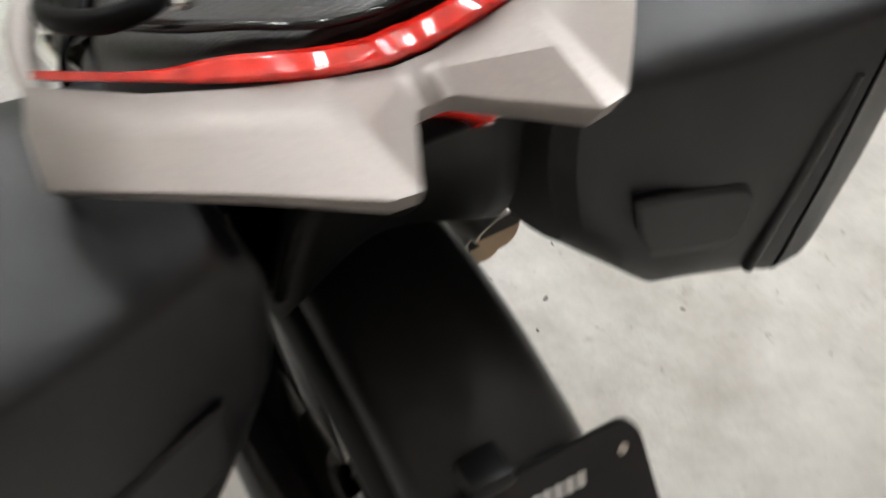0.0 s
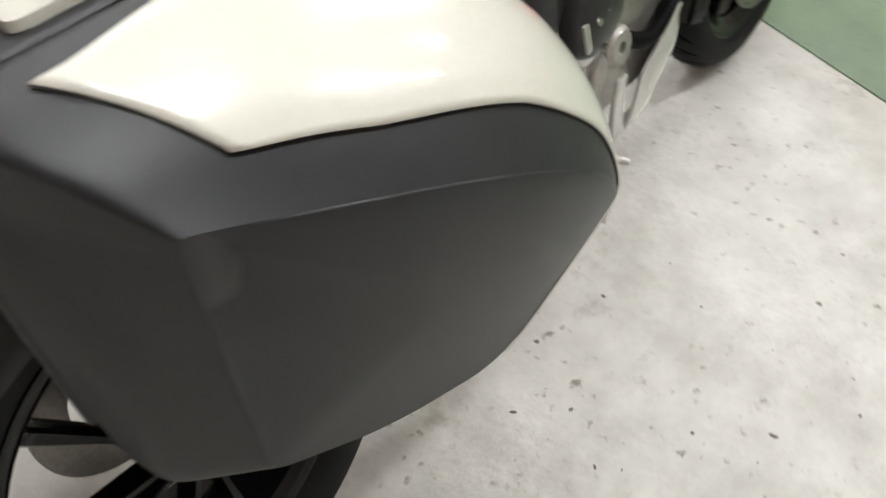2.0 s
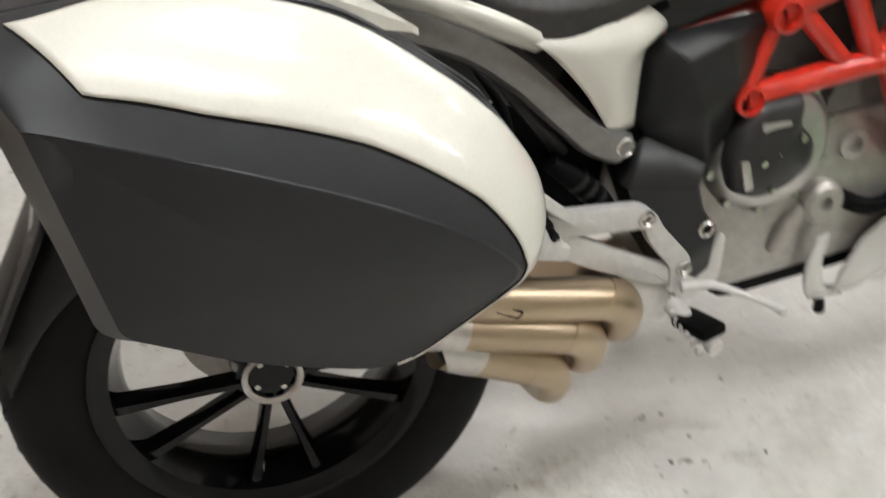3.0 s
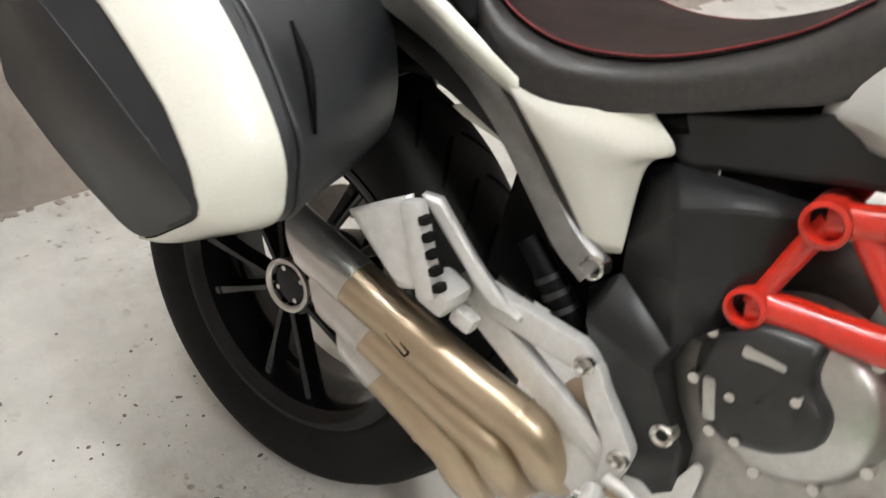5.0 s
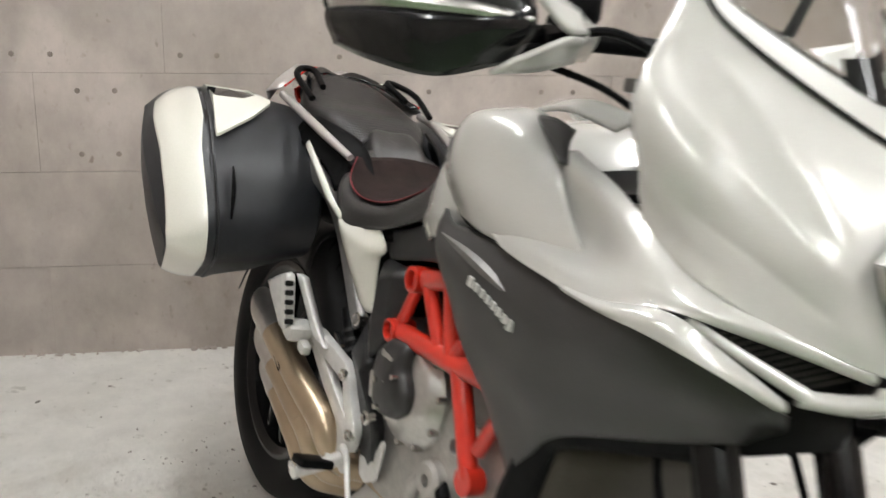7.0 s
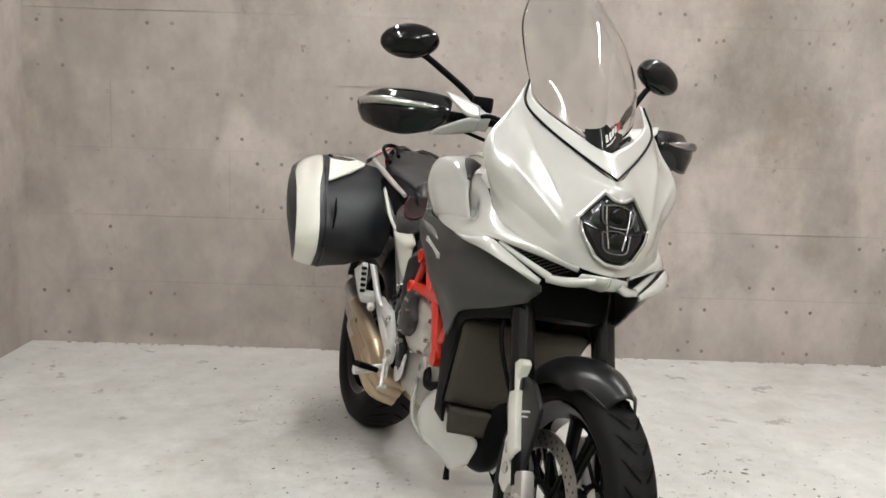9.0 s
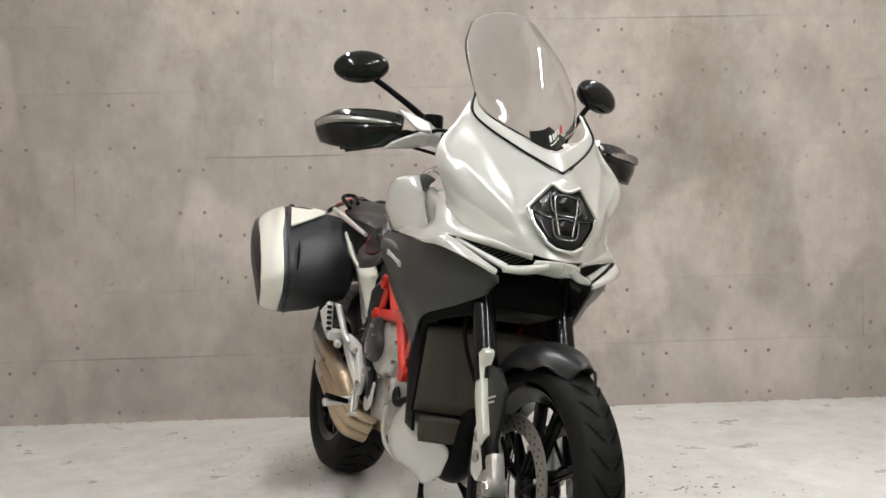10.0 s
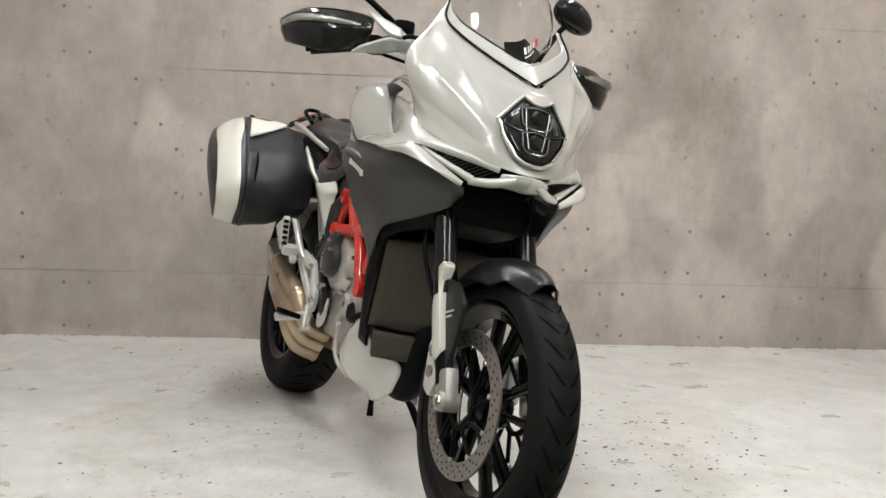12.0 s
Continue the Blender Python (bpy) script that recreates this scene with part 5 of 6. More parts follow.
fair = part("front_fairing", ridged(patch([r + [(x, -y, z) for x, y, z in r[-2::-1]] for r in FAIR], 131, 80)), PEARL, bike, "pearl white front fairing", solid=0.005)
both("fairing_wing", lambda: patch([[(1.030, -0.180, 0.952), (1.062, -0.188, 0.944), (1.130, -0.196, 0.926), (1.205, -0.206, 0.898), (1.268, -0.192, 0.858), (1.335, -0.146, 0.830), (1.400, -0.062, 0.804)],
                                    [(1.034, -0.200, 0.944), (1.066, -0.208, 0.932), (1.135, -0.212, 0.908), (1.208, -0.222, 0.875), (1.272, -0.208, 0.848), (1.337, -0.150, 0.826), (1.402, -0.062, 0.802)],
                                    [(1.030, -0.205, 0.892), (1.068, -0.208, 0.876), (1.130, -0.212, 0.858), (1.206, -0.232, 0.848), (1.276, -0.215, 0.836), (1.338, -0.150, 0.821), (1.402, -0.062, 0.799)],
                                    [(0.990, -0.236, 0.848), (1.035, -0.247, 0.840), (1.115, -0.250, 0.832), (1.200, -0.247, 0.824), (1.278, -0.216, 0.828), (1.338, -0.147, 0.816), (1.400, -0.062, 0.797)],
                                    [(0.985, -0.249, 0.834), (1.030, -0.257, 0.824), (1.115, -0.260, 0.815), (1.195, -0.253, 0.809), (1.274, -0.222, 0.824), (1.334, -0.143, 0.812), (1.396, -0.060, 0.794)]], 48, 34), PEARL, bike, "pearl white wing of the fairing above the air intake", solid=0.005)
both("fairing_blade", lambda: patch([[(1.150, -0.255, 0.815), (1.205, -0.251, 0.813), (1.278, -0.224, 0.822), (1.318, -0.178, 0.793), (1.354, -0.122, 0.758)],
                                     [(1.150, -0.260, 0.812), (1.205, -0.257, 0.808), (1.277, -0.237, 0.811), (1.323, -0.191, 0.785), (1.358, -0.125, 0.753)],
                                     [(1.150, -0.254, 0.808), (1.205, -0.251, 0.803), (1.273, -0.238, 0.797), (1.324, -0.196, 0.777), (1.352, -0.124, 0.748)]], 40, 12), PEARL, bike, "white blade beside the air intake", solid=0.005)
both("intake_frame", lambda: join(tube([(1.284, -0.204, 0.820), (1.322, -0.156, 0.793), (1.362, -0.105, 0.768)], [0.004, 0.007, 0.009], 12, 20), tube([(1.356, -0.110, 0.764), (1.388, -0.068, 0.768), (1.420, -0.026, 0.783)], [0.009, 0.011, 0.010], 12, 20)), PEARL, bike, "white frame of the air intake")
both("nose_lip", lambda: patch([[(1.404, -0.056, 0.792), (1.424, -0.026, 0.795), (1.430, 0, 0.796)], [(1.398, -0.060, 0.778), (1.420, -0.028, 0.780), (1.428, 0, 0.780)], [(1.375, -0.060, 0.766), (1.395, -0.026, 0.764), (1.402, 0, 0.762)]], 14, 8), PEARL, bike, "white nose between the air intakes", solid=0.006)


def vent():
    a, b, c = Vector((1.256, -0.198, 0.818)), Vector((1.385, -0.046, 0.794)), Vector((1.338, -0.098, 0.757))
    return grid([[a, b], [a, c]])


for v, s in zip(both("air_intake", vent, DARK, bike, "dark air intake with a ribbed grille", solid=0.008), (-1, 1)):
    for k in range(14):
        f = (k + 1) / 15
        p = Vector((1.264, 0.198, 0.819)).lerp(Vector((1.343, 0.098, 0.760)), f)
        q = Vector((1.264, 0.198, 0.820)).lerp(Vector((1.388, 0.048, 0.795)), f)
        part("rib", tube([(p.x + 0.003, s * (p.y + 0.002), p.z + 0.001), (q.x + 0.003, s * (q.y + 0.002), q.z)], 0.0013, 6), RIB, v)

# headlight
HL = [(0.0, 0.960), (0.014, 0.962), (0.038, 0.975), (0.093, 0.909), (0.084, 0.880), (0.050, 0.832), (0.024, 0.818), (0, 0.816)]
HL = [(y * 0.94, 0.886 + (z - 0.886) * 0.95) for y, z in HL]
HLX = lambda z, y: 1.424 - (z - 0.816) * 0.245 - 2.2 * y * y


def lens(k, lift):
    pts = [(y * k, (z - 0.89) * k + 0.89) for y, z in HL]
    ring = [(y, z) for y, z in pts] + [(-y, z) for y, z in pts[-2:0:-1]]
    ring = [(p.x, p.y) for p in rounded([Vector((y, z, 0)) for y, z in ring], 0.006, 2)]
    rows = [[Vector((HLX(0.89 + (z - 0.89) * f, y * f) + lift, y * f, 0.89 + (z - 0.89) * f)) for y, z in ring] for f in (1, 0.75, 0.5, 0.25, 0.02)]
    return grid(rows, True)


hl = part("headlight", lens(1.0, 0.006), GLOSS, bike, "glossy black six-sided headlight with bright bars for reflections", solid=0.004)
part("headlight_rim", join(*[tube([(HLX(a[1], s * a[0]) + 0.008, s * a[0], a[1]), (HLX(b[1], s * b[0]) + 0.008, s * b[0], b[1])], 0.0042, 8) for s in (-1, 1) for a, b in zip(HL, HL[1:])]), MUFF, hl, "grey rim of the headlight")
at = lambda y, z, d=0.010: Vector((HLX(z, y) + d, y, z))
for z, w in ((0.922, 0.040), (0.868, 0.034)):
    part("projector_housing", join(tube([at(-w, z + 0.020), at(0, z + 0.026), at(w, z + 0.020)], 0.003, 8), tube([at(-w, z + 0.020), at(-w * 0.72, z - 0.018), at(w * 0.72, z - 0.018), at(w, z + 0.020)], 0.0025, 8, 16)), LAMP, hl, "dark housing of the light unit")
    part("projector", lathe([(0.019, 0.0), (0.019, 0.004), (0.015, 0.006), (0.0001, 0.008)], (HLX(z, 0) + 0.005, 0, z + 0.002), "x", 20), GLOSS, hl, "dark round projector lens")
for s in (-1, 1):
    # steel bars and strips stand in for ceiling tubes mirrored in the headlight
    part("reflection_bar", tube([at(s * 0.082, 0.902), at(s * 0.074, 0.876), at(s * 0.046, 0.838)], 0.0036, 8), STEEL, hl, "bright bar standing in for a reflection")
    part("reflection_strip", tube([at(s * 0.030, 0.945), at(s * 0.026, 0.905), at(s * 0.016, 0.856)], 0.0017, 8), STEEL, hl, "bright strip standing in for a reflection")
    part("divider", tube([at(s * 0.078, 0.900), at(s * 0.040, 0.892), at(s * 0.014, 0.896)], 0.0018, 8), GLOSS, hl)
    part("reflector_wall", grid([[at(s * 0.040, 0.962, 0.006), at(s * 0.086, 0.910, 0.006)], [at(s * 0.028, 0.935, 0.009), at(s * 0.045, 0.900, 0.009)]]), LAMP, hl, "slanted dark reflector wall", solid=0.002)

# screen and its frame
SB = [(1.128, -0.146, 1.195), (1.176, -0.146, 1.142), (1.250, -0.075, 1.090), (1.306, 0, 1.056)]
ST = [(1.138, -0.154, 1.188), (1.176, -0.168, 1.134), (1.218, -0.142, 1.096), (1.288, -0.078, 1.047), (1.364, 0, 0.999)]
part("screen_frame", (patch([cr([Vector(p) for p in ST], 9) + [Vector((p.x, -p.y, p.z)) for p in cr([Vector(p) for p in ST], 9)[-2::-1]],
                            cr([Vector(p) for p in SB], 9) + [Vector((p.x, -p.y, p.z)) for p in cr([Vector(p) for p in SB], 9)[-2::-1]]], 34, 6)), PEARL, bike, "white panel below the windscreen", solid=0.005)
part("panel_gap", (join(*[tube([(x + 0.003, s * y, z + 0.002) for x, y, z in ST], 0.003, 6, 30) for s in (-1, 1)])), DARK, bike, "black gap round the screen panel")
SCREEN = [[(1.160, -0.150, 1.162), (1.190, -0.128, 1.130), (1.246, -0.070, 1.092), (1.302, 0, 1.058), (1.246, 0.070, 1.092), (1.190, 0.128, 1.130), (1.160, 0.150, 1.162)],
          [(1.110, -0.165, 1.237), (1.150, -0.130, 1.227), (1.195, -0.070, 1.217), (1.220, 0, 1.212), (1.195, 0.070, 1.217), (1.150, 0.130, 1.227), (1.110, 0.165, 1.237)],
          [(1.030, -0.160, 1.332), (1.070, -0.120, 1.337), (1.105, -0.065, 1.340), (1.125, 0, 1.342), (1.105, 0.065, 1.340), (1.070, 0.120, 1.337), (1.030, 0.160, 1.332)],
          [(0.940, -0.110, 1.427), (0.965, -0.085, 1.442), (0.985, -0.050, 1.452), (0.995, 0, 1.457), (0.985, 0.050, 1.452), (0.965, 0.085, 1.442), (0.940, 0.110, 1.427)]]
screen = part("windscreen", slim(patch(SCREEN, 34, 30)), CLEAR, bike, "tall clear windscreen", solid=0.003)
screen.visible_shadow = False


def on_screen(u, v, lift=0.004):
    """A point on the outside of the windscreen."""
    p = cr([cr(r, 201)[round(200 * u)] for r in SCREEN], 201)[round(200 * v)]
    return p + lift * Vector((0.84, 2.2 * p.y, 0.44)).normalized()


def screen_mark(u0, u1, v0, v1, slant=0.0):
    return slim(grid([[on_screen(u0 + (u1 - u0) * a / 4, v0 + (v1 - v0) * b / 3 + slant * a / 4) for a in range(5)] for b in range(4)]))


part("screen_base", slim(grid([[on_screen(0.40 + 0.29 * a / 12, (0.005 + 0.125 * (1 - abs(a - 5) / 9)) * b / 4, 0.0022) for a in range(13)] for b in range(5)])), GLOSS, screen, "black printed foot of the windscreen")
for k in range(4):
    part("screen_print", screen_mark(0.505 + 0.028 * k, 0.525 + 0.028 * k, 0.040 + 0.010 * k, 0.075 + 0.010 * k, 0.006), BARS, screen, "white maker's lettering as bars")
part("screen_line", screen_mark(0.505, 0.600, 0.022, 0.029, 0.03), BARS, screen, "thin white line of print")
part("screen_print_dot", screen_mark(0.622, 0.652, 0.070, 0.125), REDP, screen, "red mark")
part("dashboard", block((1.08, 0, 1.050), (0.04, 0.18, 0.09), (0, -35, 0), 0.015), DARK, bike, "black instrument panel")
part("dash_mount", block((1.205, 0.025, 1.072), (0.03, 0.105, 0.055), (0, -42, 0), 0.012), GLOSS, bike, "black housing behind the screen")

# handlebar, hand guards, mirrors; turned a little to the left
BARS_AT = Matrix.Translation((1.040, -0.012, 1.090)) @ Matrix.Rotation(radians(4), 4, "X") @ Matrix.Rotation(radians(3.5), 4, "Z") @ Matrix.Translation((-0.985, 0, -1.070))
bar = part("handlebar", tube([(0.84, -0.40, 1.035), (0.90, -0.27, 1.065), (0.985, -0.12, 1.075), (1.0, 0, 1.07), (0.985, 0.12, 1.075), (0.90, 0.27, 1.065), (0.84, 0.40, 1.035)], 0.012, 12, 50), DARK, bike, "black handlebar")
both("grip", lambda: tube([(0.845, -0.39, 1.036), (0.89, -0.285, 1.061)], 0.018, 14), RUBBER, bar, "black rubber grip")
both("switch_box", lambda: block((0.905, -0.245, 1.065), (0.05, 0.05, 0.045), (0, 0, 25), 0.01), DARK, bar)
both("lever", lambda: tube([(0.93, -0.22, 1.06), (0.955, -0.30, 1.050), (0.92, -0.40, 1.025)], 0.0065, 8), DARK, bar)
part("fluid_pot", lathe([(0.0001, 0.03), (0.024, 0.03), (0.026, 0.025), (0.026, 0), (0.02, -0.01)], (0.945, -0.19, 1.10), "z", 20), DARK, bar, "black brake fluid pot")


for s in (-1, 1):
    part("cable", tube([(0.93, s * 0.235, 1.055), (1.01, s * 0.195, 1.085), (1.06, s * 0.12, 1.045), (1.05, s * 0.07, 0.98)], 0.0055, 8, 30), DARK, bar, "black control cable")
    part("cable", tube([(0.915, s * 0.225, 1.045), (0.985, s * 0.165, 1.02), (1.03, s * 0.12, 0.98), (1.05, s * 0.10, 0.94)], 0.0045, 8, 30), DARK, bar, "black control cable")
    part("lever_clamp", block((0.945, s * 0.205, 1.072), (0.045, 0.055, 0.032), (0, 0, -s * 18), 0.008), GLOSS, bar, "black lever clamp")
    part("bar_clamp", block((0.99, s * 0.055, 1.065), (0.055, 0.038, 0.045), (0, 12, 0), 0.008), CAST, bar, "dark bar clamp")
part("top_yoke", plate([(0.955, -0.12), (1.03, -0.135), (1.06, 0), (1.03, 0.135), (0.955, 0.12), (0.94, 0)], 1.020, 1.038, "xy", r=0.02, bevel=0.004), CAST, bike, "dark metal top yoke")
part("key_switch", lathe([(0.018, 1.03), (0.020, 1.046), (0.016, 1.050), (0.0001, 1.050)], (1.045, 0, 0), "z", 20), DARK, bike, "black key switch")


def guard_shell(k0, k1):
    A = [[(1.030, -0.235, 1.100), (1.045, -0.312, 1.114), (1.025, -0.390, 1.112), (0.990, -0.449, 1.102), (0.935, -0.468, 1.090)],
         [(1.055, -0.245, 1.078), (1.072, -0.320, 1.078), (1.055, -0.395, 1.072), (1.010, -0.466, 1.060), (0.940, -0.488, 1.055)],
         [(1.035, -0.240, 1.058), (1.050, -0.325, 1.035), (1.045, -0.400, 1.008), (1.005, -0.450, 1.012), (0.935, -0.470, 1.025)]]
    out = []
    for r in A:
        c = cr(r, 41)
        out.append(c[round(40 * k0):round(40 * k1) + 1:2])
    return moved(patch(out, 20, 14), BARS_AT.inverted())


both("hand_guard_shell", lambda: guard_shell(0.20, 1.0), GLOSS, bike, "black hand guard with built-in indicator", solid=0.008)
both("hand_guard", lambda: moved(join(patch([[(1.010, -0.185, 1.112), (1.035, -0.225, 1.108)], [(1.030, -0.185, 1.085), (1.062, -0.228, 1.082)], [(1.010, -0.185, 1.058), (1.040, -0.225, 1.055)]], 8, 10),
                                      patch([[(1.035, -0.222, 1.110), (1.048, -0.270, 1.118), (1.052, -0.316, 1.125)], [(1.063, -0.226, 1.084), (1.073, -0.262, 1.082), (1.066, -0.302, 1.110)]], 12, 5),
                                      patch([[(1.040, -0.222, 1.053), (1.054, -0.280, 1.034), (1.056, -0.340, 1.022)], [(1.063, -0.226, 1.080), (1.074, -0.262, 1.074), (1.070, -0.325, 1.038)]], 12, 5)), BARS_AT.inverted()), PEARL, bike, "white forked trim of the hand guard", solid=0.006)
lenses = both("indicator", lambda: moved(tube([(1.074, -0.310, 1.086), (1.060, -0.395, 1.082), (1.012, -0.466, 1.076), (0.945, -0.490, 1.066)], [0.004, 0.010, 0.014, 0.010], 10, 24), BARS_AT.inverted()), SMOKE, bike, "clear indicator lens on the hand guard")
for ob in lenses:
    ob.visible_shadow = False
both("indicator_reflector", lambda: moved(tube([(1.072, -0.310, 1.085), (1.058, -0.395, 1.081), (1.010, -0.463, 1.075), (0.945, -0.486, 1.066)], [0.003, 0.007, 0.008, 0.005], 8, 24), BARS_AT.inverted()), STEEL, bike)



def mirror(s):
    c = Vector((0.949, -0.399, 1.232)) if s < 0 else Vector((0.941, 0.292, 1.300))
    r0 = Vector((0.965, -0.205, 1.095)) if s < 0 else Vector((0.955, 0.195, 1.130))
    m = part("mirror", moved(ball((0, 0, 0), (0.028, 0.072, 0.042), 24, 16), Matrix.Translation(c) @ Matrix.Rotation(radians(s * 12), 4, "Z") @ Matrix.Rotation(radians(s * -12), 4, "X")), GLOSS, bike, "gloss black teardrop mirror")
    part("mirror_arm", tube([r0, r0 + Vector((0.005, s * 0.012, 0.035)), r0.lerp(c, 0.62) + Vector((0, 0, 0.012)), r0.lerp(c, 0.85)], [0.011, 0.009, 0.008, 0.008], 10), DARK, m, "black mirror arm")
    part("mirror_glass", moved(ball((0, 0, 0), (0.003, 0.062, 0.034), 24, 10), Matrix.Translation(c + Vector((-0.026, 0, 0))) @ Matrix.Rotation(radians(s * 12), 4, "Z") @ Matrix.Rotation(radians(s * -12), 4, "X")), MIRR, m)


mirror(-1), mirror(1)
for ob in bike.children:
    if ob.name.split(".")[0] in ("handlebar", "top_yoke", "key_switch", "hand_guard_shell", "hand_guard", "indicator", "indicator_reflector"):
        ob.matrix_basis = BARS_AT


# ---------------------------------------------------------------- luggage cases
SEAM = [(-0.197, -0.314, 0.902), (-0.040, -0.338, 0.913), (0.090, -0.356, 0.872), (0.196, -0.362, 0.785), (0.250, -0.356, 0.690), (0.240, -0.348, 0.610), (0.085, -0.325, 0.532), (-0.045, -0.305, 0.574), (-0.166, -0.292, 0.611), (-0.184, -0.300, 0.740), (-0.196, -0.309, 0.862)]
SHO = [(-0.180, -0.374, 0.893), (-0.035, -0.402, 0.892), (0.092, -0.414, 0.845), (0.194, -0.418, 0.757), (0.246, -0.405, 0.672), (0.232, -0.398, 0.612), (0.086, -0.380, 0.535), (-0.045, -0.350, 0.578), (-0.166, -0.324, 0.611), (-0.174, -0.332, 0.740), (-0.178, -0.338, 0.842)]
CRE = [(-0.152, -0.420, 0.850), (-0.020, -0.449, 0.800), (0.085, -0.453, 0.744), (0.160, -0.449, 0.690), (0.200, -0.436, 0.642), (0.196, -0.428, 0.622), (0.080, -0.402, 0.545), (-0.040, -0.398, 0.590), (-0.136, -0.399, 0.652), (-0.144, -0.407, 0.745), (-0.151, -0.416, 0.832)]
BACK = [(-0.148, -0.118, 0.892), (-0.030, -0.125, 0.902), (0.075, -0.130, 0.868), (0.155, -0.125, 0.782), (0.180, -0.125, 0.680), (0.172, -0.135, 0.612), (0.070, -0.155, 0.592), (-0.040, -0.142, 0.638), (-0.124, -0.135, 0.695), (-0.132, -0.116, 0.780), (-0.142, -0.110, 0.850)]
BODY = [(-0.178, -0.215, 0.904), (-0.035, -0.225, 0.914), (0.085, -0.235, 0.876), (0.182, -0.235, 0.785), (0.222, -0.235, 0.685), (0.212, -0.232, 0.610), (0.080, -0.232, 0.550), (-0.045, -0.200, 0.588), (-0.148, -0.185, 0.636), (-0.166, -0.205, 0.745), (-0.176, -0.208, 0.855)]
N = len(SEAM)


def corner(a, p, b, s, r):
    """A point of the way a - p - b, s from -0.5 to 0.5, with the corner rounded within r of p."""
    if abs(s) >= r:
        return p.lerp(a if s < 0 else b, abs(s))
    u = (s / r + 1) / 2
    return (1 - u) ** 2 * p.lerp(a, r) + 2 * u * (1 - u) * p + u * u * p.lerp(b, r)


def round_ring(ring, f, r):
    j = math.floor(f + 0.5)
    p = [Vector(ring[(j + o) % N]) for o in (-1, 0, 1)]
    return corner(*p, f - j, r)


def case_skin(f, v):
    """A point of the lid: f runs round it, v from the seam to the edge of the outer face."""
    f, v = float(f), float(v)
    r = float(np.interp(f % N, (0, 0.8, 3, 4, 5, 6, 7, 8, 10, 11), (0.14, 0.48, 0.48, 0.40, 0.30, 0.30, 0.40, 0.12, 0.14, 0.14)))
    a, b, c = (round_ring(ring, f, r) for ring in (SEAM, SHO, CRE))
    q = corner(a, b, c, 2 * v - 1, float(np.interp(f % N, (0, 0.8, 1.2, 4.2, 5, 6, 7.5, 9, 10.6, 11), (0.55, 0.75, 0.95, 0.95, 0.8, 0.6, 0.3, 0.22, 0.3, 0.55))))
    dent = 0.009 * math.exp(-((f - 1.6) / 0.8) ** 2 - ((v - 0.40) / 0.18) ** 2)
    return q - Vector((0, -0.2 * dent, dent))


def hoop(outer, inner, thick, height):
    """A flat hoop that follows the curved top of the case."""
    o, n = (rounded([Vector((x, y, 0)) for x, y in q], 0.010, 4) for q in (outer, inner))
    put = lambda p, d: Vector((p.x, p.y, height(p.x) + d))
    rows = [[put(p, 0) for p in o], [put(p, thick) for p in o], [put(p, thick) for p in n], [put(p, 0) for p in n]]
    return grid(rows, True)


def top_of_case(x):
    return float(np.interp(x, (-0.16, -0.04, 0.02, 0.09, 0.17), (0.905, 0.914, 0.905, 0.876, 0.822)))


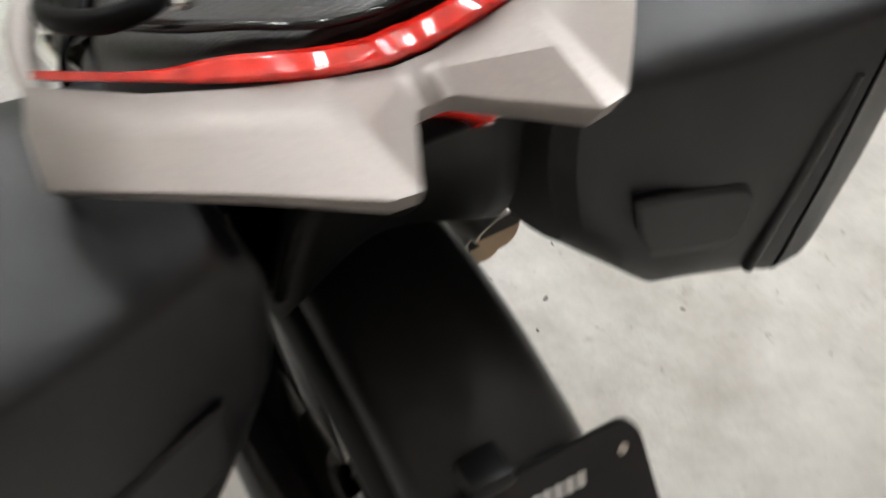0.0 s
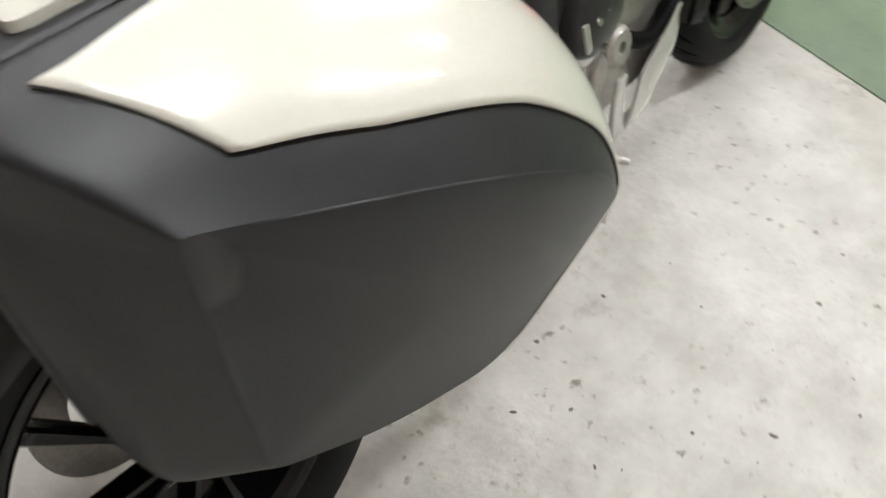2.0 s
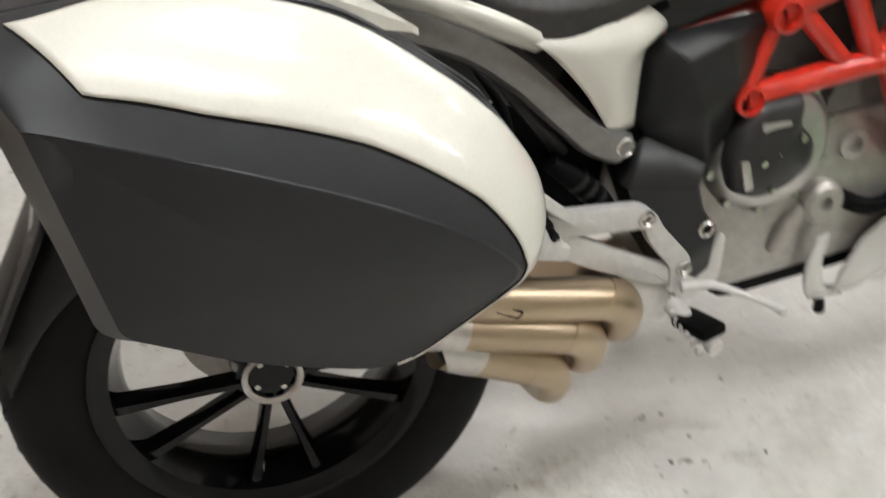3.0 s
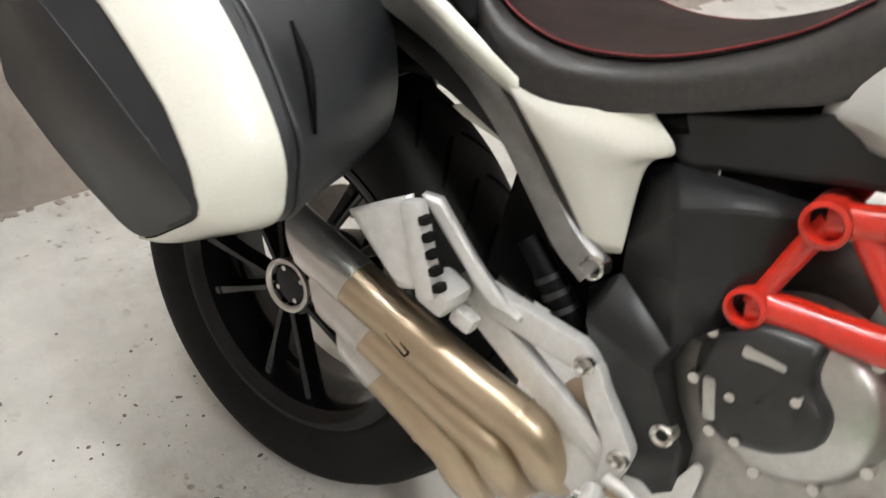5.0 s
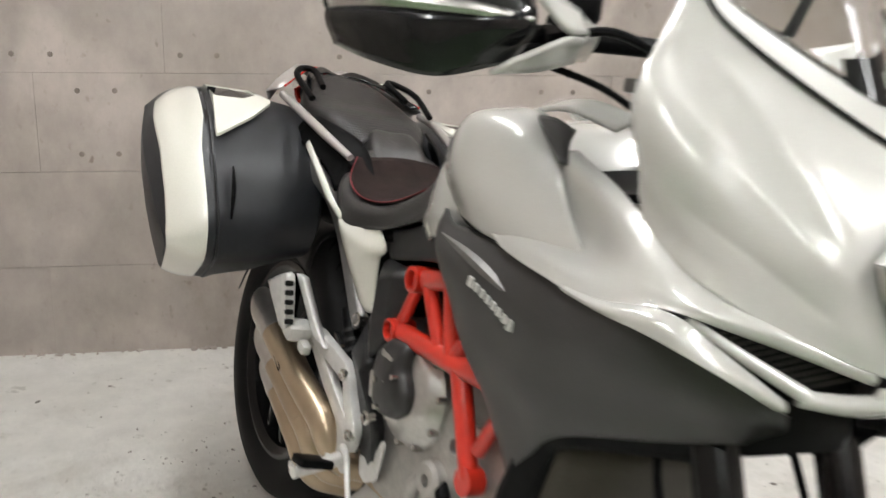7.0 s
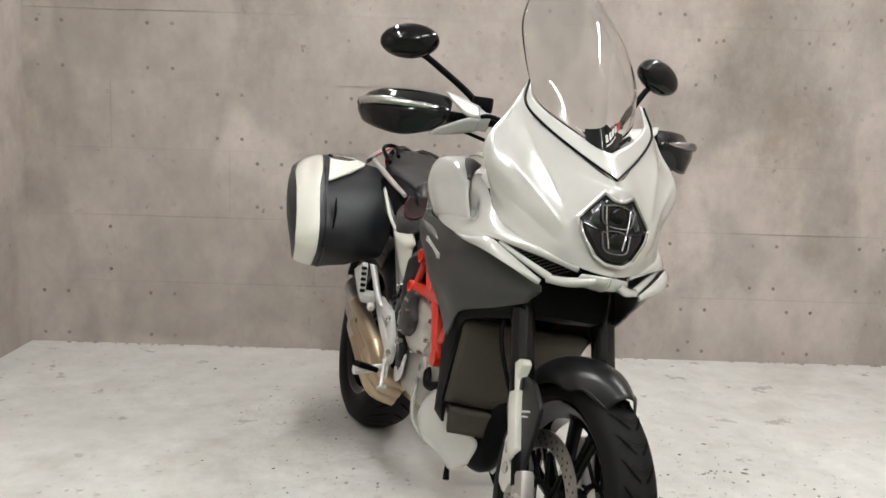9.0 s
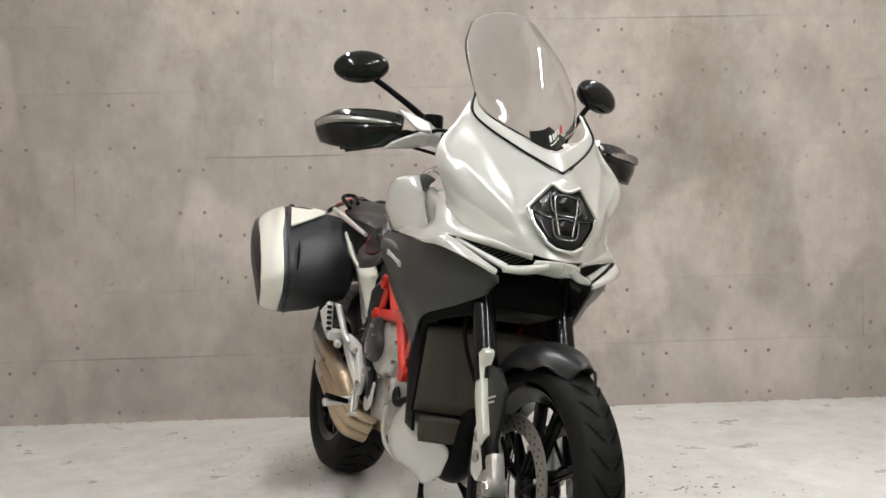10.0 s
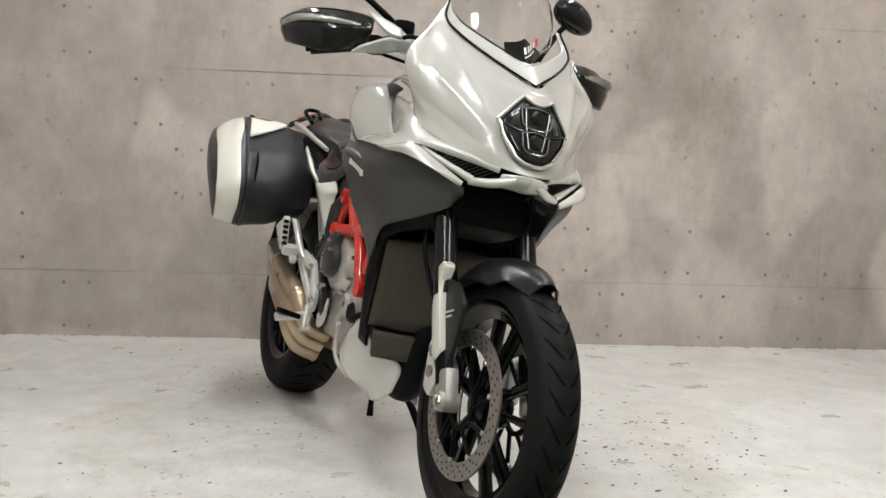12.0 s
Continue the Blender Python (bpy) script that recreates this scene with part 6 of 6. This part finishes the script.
def side_case(s, label):
    case = thing("side_case", LEAN, label, "luggage case", "luggage cases on the motorcycle")
    fix = (lambda b: b) if s < 0 else flip
    ring = lambda pts, k=1.0, dy=0.0, r=0.20: (lambda c: [Vector((c.x + (p.x - c.x) * k, p.y + dy, c.z + (p.z - c.z) * k)) for p in (round_ring(pts, N * a / 132, r) for a in range(132))])(sum((Vector(p) for p in pts), Vector()) / N)
    mixed = lambda a, b, f: [Vector(p).lerp(Vector(q), f) for p, q in zip(a, b)]
    body = [ring(BACK, 0.90, 0.012, 0.45), ring(BACK, 0.97, 0.003, 0.45), ring(BACK, r=0.45), ring(mixed(BACK, BODY, 0.5), r=0.45), ring(BODY, r=0.45), ring(mixed(BODY, SEAM, 0.4), r=0.38), ring(mixed(BODY, SEAM, 0.75), r=0.30), ring(SEAM, 1.0, 0.006), ring(SEAM, 0.99, 0.003)]
    part("shell", fix(grid(body, True, True)), CASE, case, "dark grey moulded inner half", sharp=24)
    part("seal", fix(grid([ring(SEAM, 0.976, 0.004), ring(SEAM, 0.976, -0.005)], True, True)), HOLE, case, "black gap between the halves")
    lid = [[case_skin(N * a / 176, v) for a in range(176)] for v in (0.0, 0.012, 0.06, 0.12, 0.2, 0.28, 0.35, 0.41, 0.45, 0.475, 0.5, 0.525, 0.55, 0.6, 0.68, 0.76, 0.84, 0.92, 0.97, 1.0)]
    mid0 = sum(lid[0], Vector()) / 176
    lid[0] = [p.lerp(mid0, 0.006) for p in lid[0]]
    mid = sum(lid[-1], Vector()) / 176
    edge = lid[-1]
    ex, ey, ez = (np.array([c[n] for c in edge]) for n in (0, 1, 2))
    face = []
    for k in (1.0, 0.97, 0.93, 0.88, 0.8, 0.7, 0.6, 0.45, 0.3, 0.15, 0.01):
        row = []
        for p in edge:
            q = mid.lerp(p, k)
            w = 1 / ((ex - q.x) ** 2 + (ez - q.z) ** 2 + 1e-6) ** 1.2
            row.append(Vector((q.x, float((w * ey).sum() / w.sum()) - 0.008 * (1 - k ** 2), q.z)))
        face.append(row)
    part("lid", fix(grid(lid, True)), CASE, case, "dark grey lid", sharp=50)
    part("lid_face", fix(grid(face, True, True)), CASE, case, "dark grey outer face of the lid", sharp=170)
    brim = lambda f: float(np.interp(f, (0.25, 0.45, 1, 2, 3, 3.6, 4, 4.6, 5.3, 6.0), (0.70, 0.75, 0.79, 0.77, 0.80, 0.87, 0.93, 0.96, 0.97, 0.97)))
    start = lambda v: 0.27 + 0.16 * v
    cover = []
    for q in np.linspace(0, 1, 24):
        row = []
        for a in np.linspace(0, 1, 96):
            f = start(q) + (5.98 - start(q)) * a
            low = float(np.interp(f, (0.2, 0.4, 0.9, 2.0, 2.6, 6), (0.20, 0.18, 0.06, 0.06, 0.14, 0.16)))
            row.append(case_skin(f, low + (brim(f) - low) * q))
        cover.append(row)
    part("lid_cover", fix(grid(cover)), WHITE, case, "glossy white lid cover", solid=0.006, sharp=60)
    for row in (cover[-1][::3], [r[0] for r in cover]):
        part("cover_gap", fix(tube(row, 0.0016, 6, 60)), HOLE, case, "thin black gap beside the white cover")
    part("handle_frame", fix(hoop([(-0.134, -0.309), (-0.116, -0.256), (-0.085, -0.215), (0.034, -0.210), (0.095, -0.262), (0.158, -0.352)], [(-0.102, -0.315), (-0.086, -0.266), (-0.058, -0.235), (0.004, -0.234), (0.034, -0.268), (0.040, -0.334)], 0.006, top_of_case)), WHITE, case, "white handle frame on the case")
    part("handle_recess", fix(hoop([(-0.103, -0.314), (-0.086, -0.265), (-0.058, -0.233), (0.005, -0.233), (0.035, -0.268), (0.041, -0.334)], [(-0.04, -0.28), (-0.035, -0.275), (-0.03, -0.272), (-0.025, -0.272), (-0.025, -0.276), (-0.03, -0.28)], 0.002, top_of_case)), GLOSS, case, "black carrying handle recess")
    end = lambda y, z: Vector((float(np.interp(-y, (0.11, 0.21, 0.30), (-0.134, -0.160, -0.184))) - 0.10 * (z - 0.745) * 0.8, y, z))
    panel = [[end(-0.150, 0.774), end(-0.180, 0.772), end(-0.226, 0.762), end(-0.239, 0.748)], [end(-0.156, 0.738), end(-0.185, 0.735), end(-0.228, 0.728), end(-0.240, 0.724)], [end(-0.170, 0.704), end(-0.185, 0.700), end(-0.222, 0.694), end(-0.235, 0.702)]]
    part("end_panel", fix(moved(patch(panel, 14, 10), Matrix.Translation((-0.0055, 0, 0)))), CASE, case, "moulded panel on the end", solid=0.006)
    part("end_rib", fix(tube([end(-0.292, 0.845), end(-0.282, 0.780), end(-0.270, 0.700), end(-0.262, 0.640)], [0.004, 0.006, 0.006, 0.005], 10)), CASE, case, "moulded rib")
    part("latch", fix(tube([(0.205, -0.326, 0.785), (0.228, -0.326, 0.745), (0.240, -0.326, 0.690)], [0.002, 0.005, 0.002], 10)), DARK, case, "black latch at the front of the seam")
    part("lock", fix(lathe([(0.0001, 0.008), (0.008, 0.008), (0.009, 0.0)], (-0.02, -0.322, 0.908), "z", 14)), DARK, case, "black lock")
    return case


side_case(-1, "dark grey luggage case with glossy white lid, exhaust side")
side_case(1, "dark grey luggage case with glossy white lid, chain side")
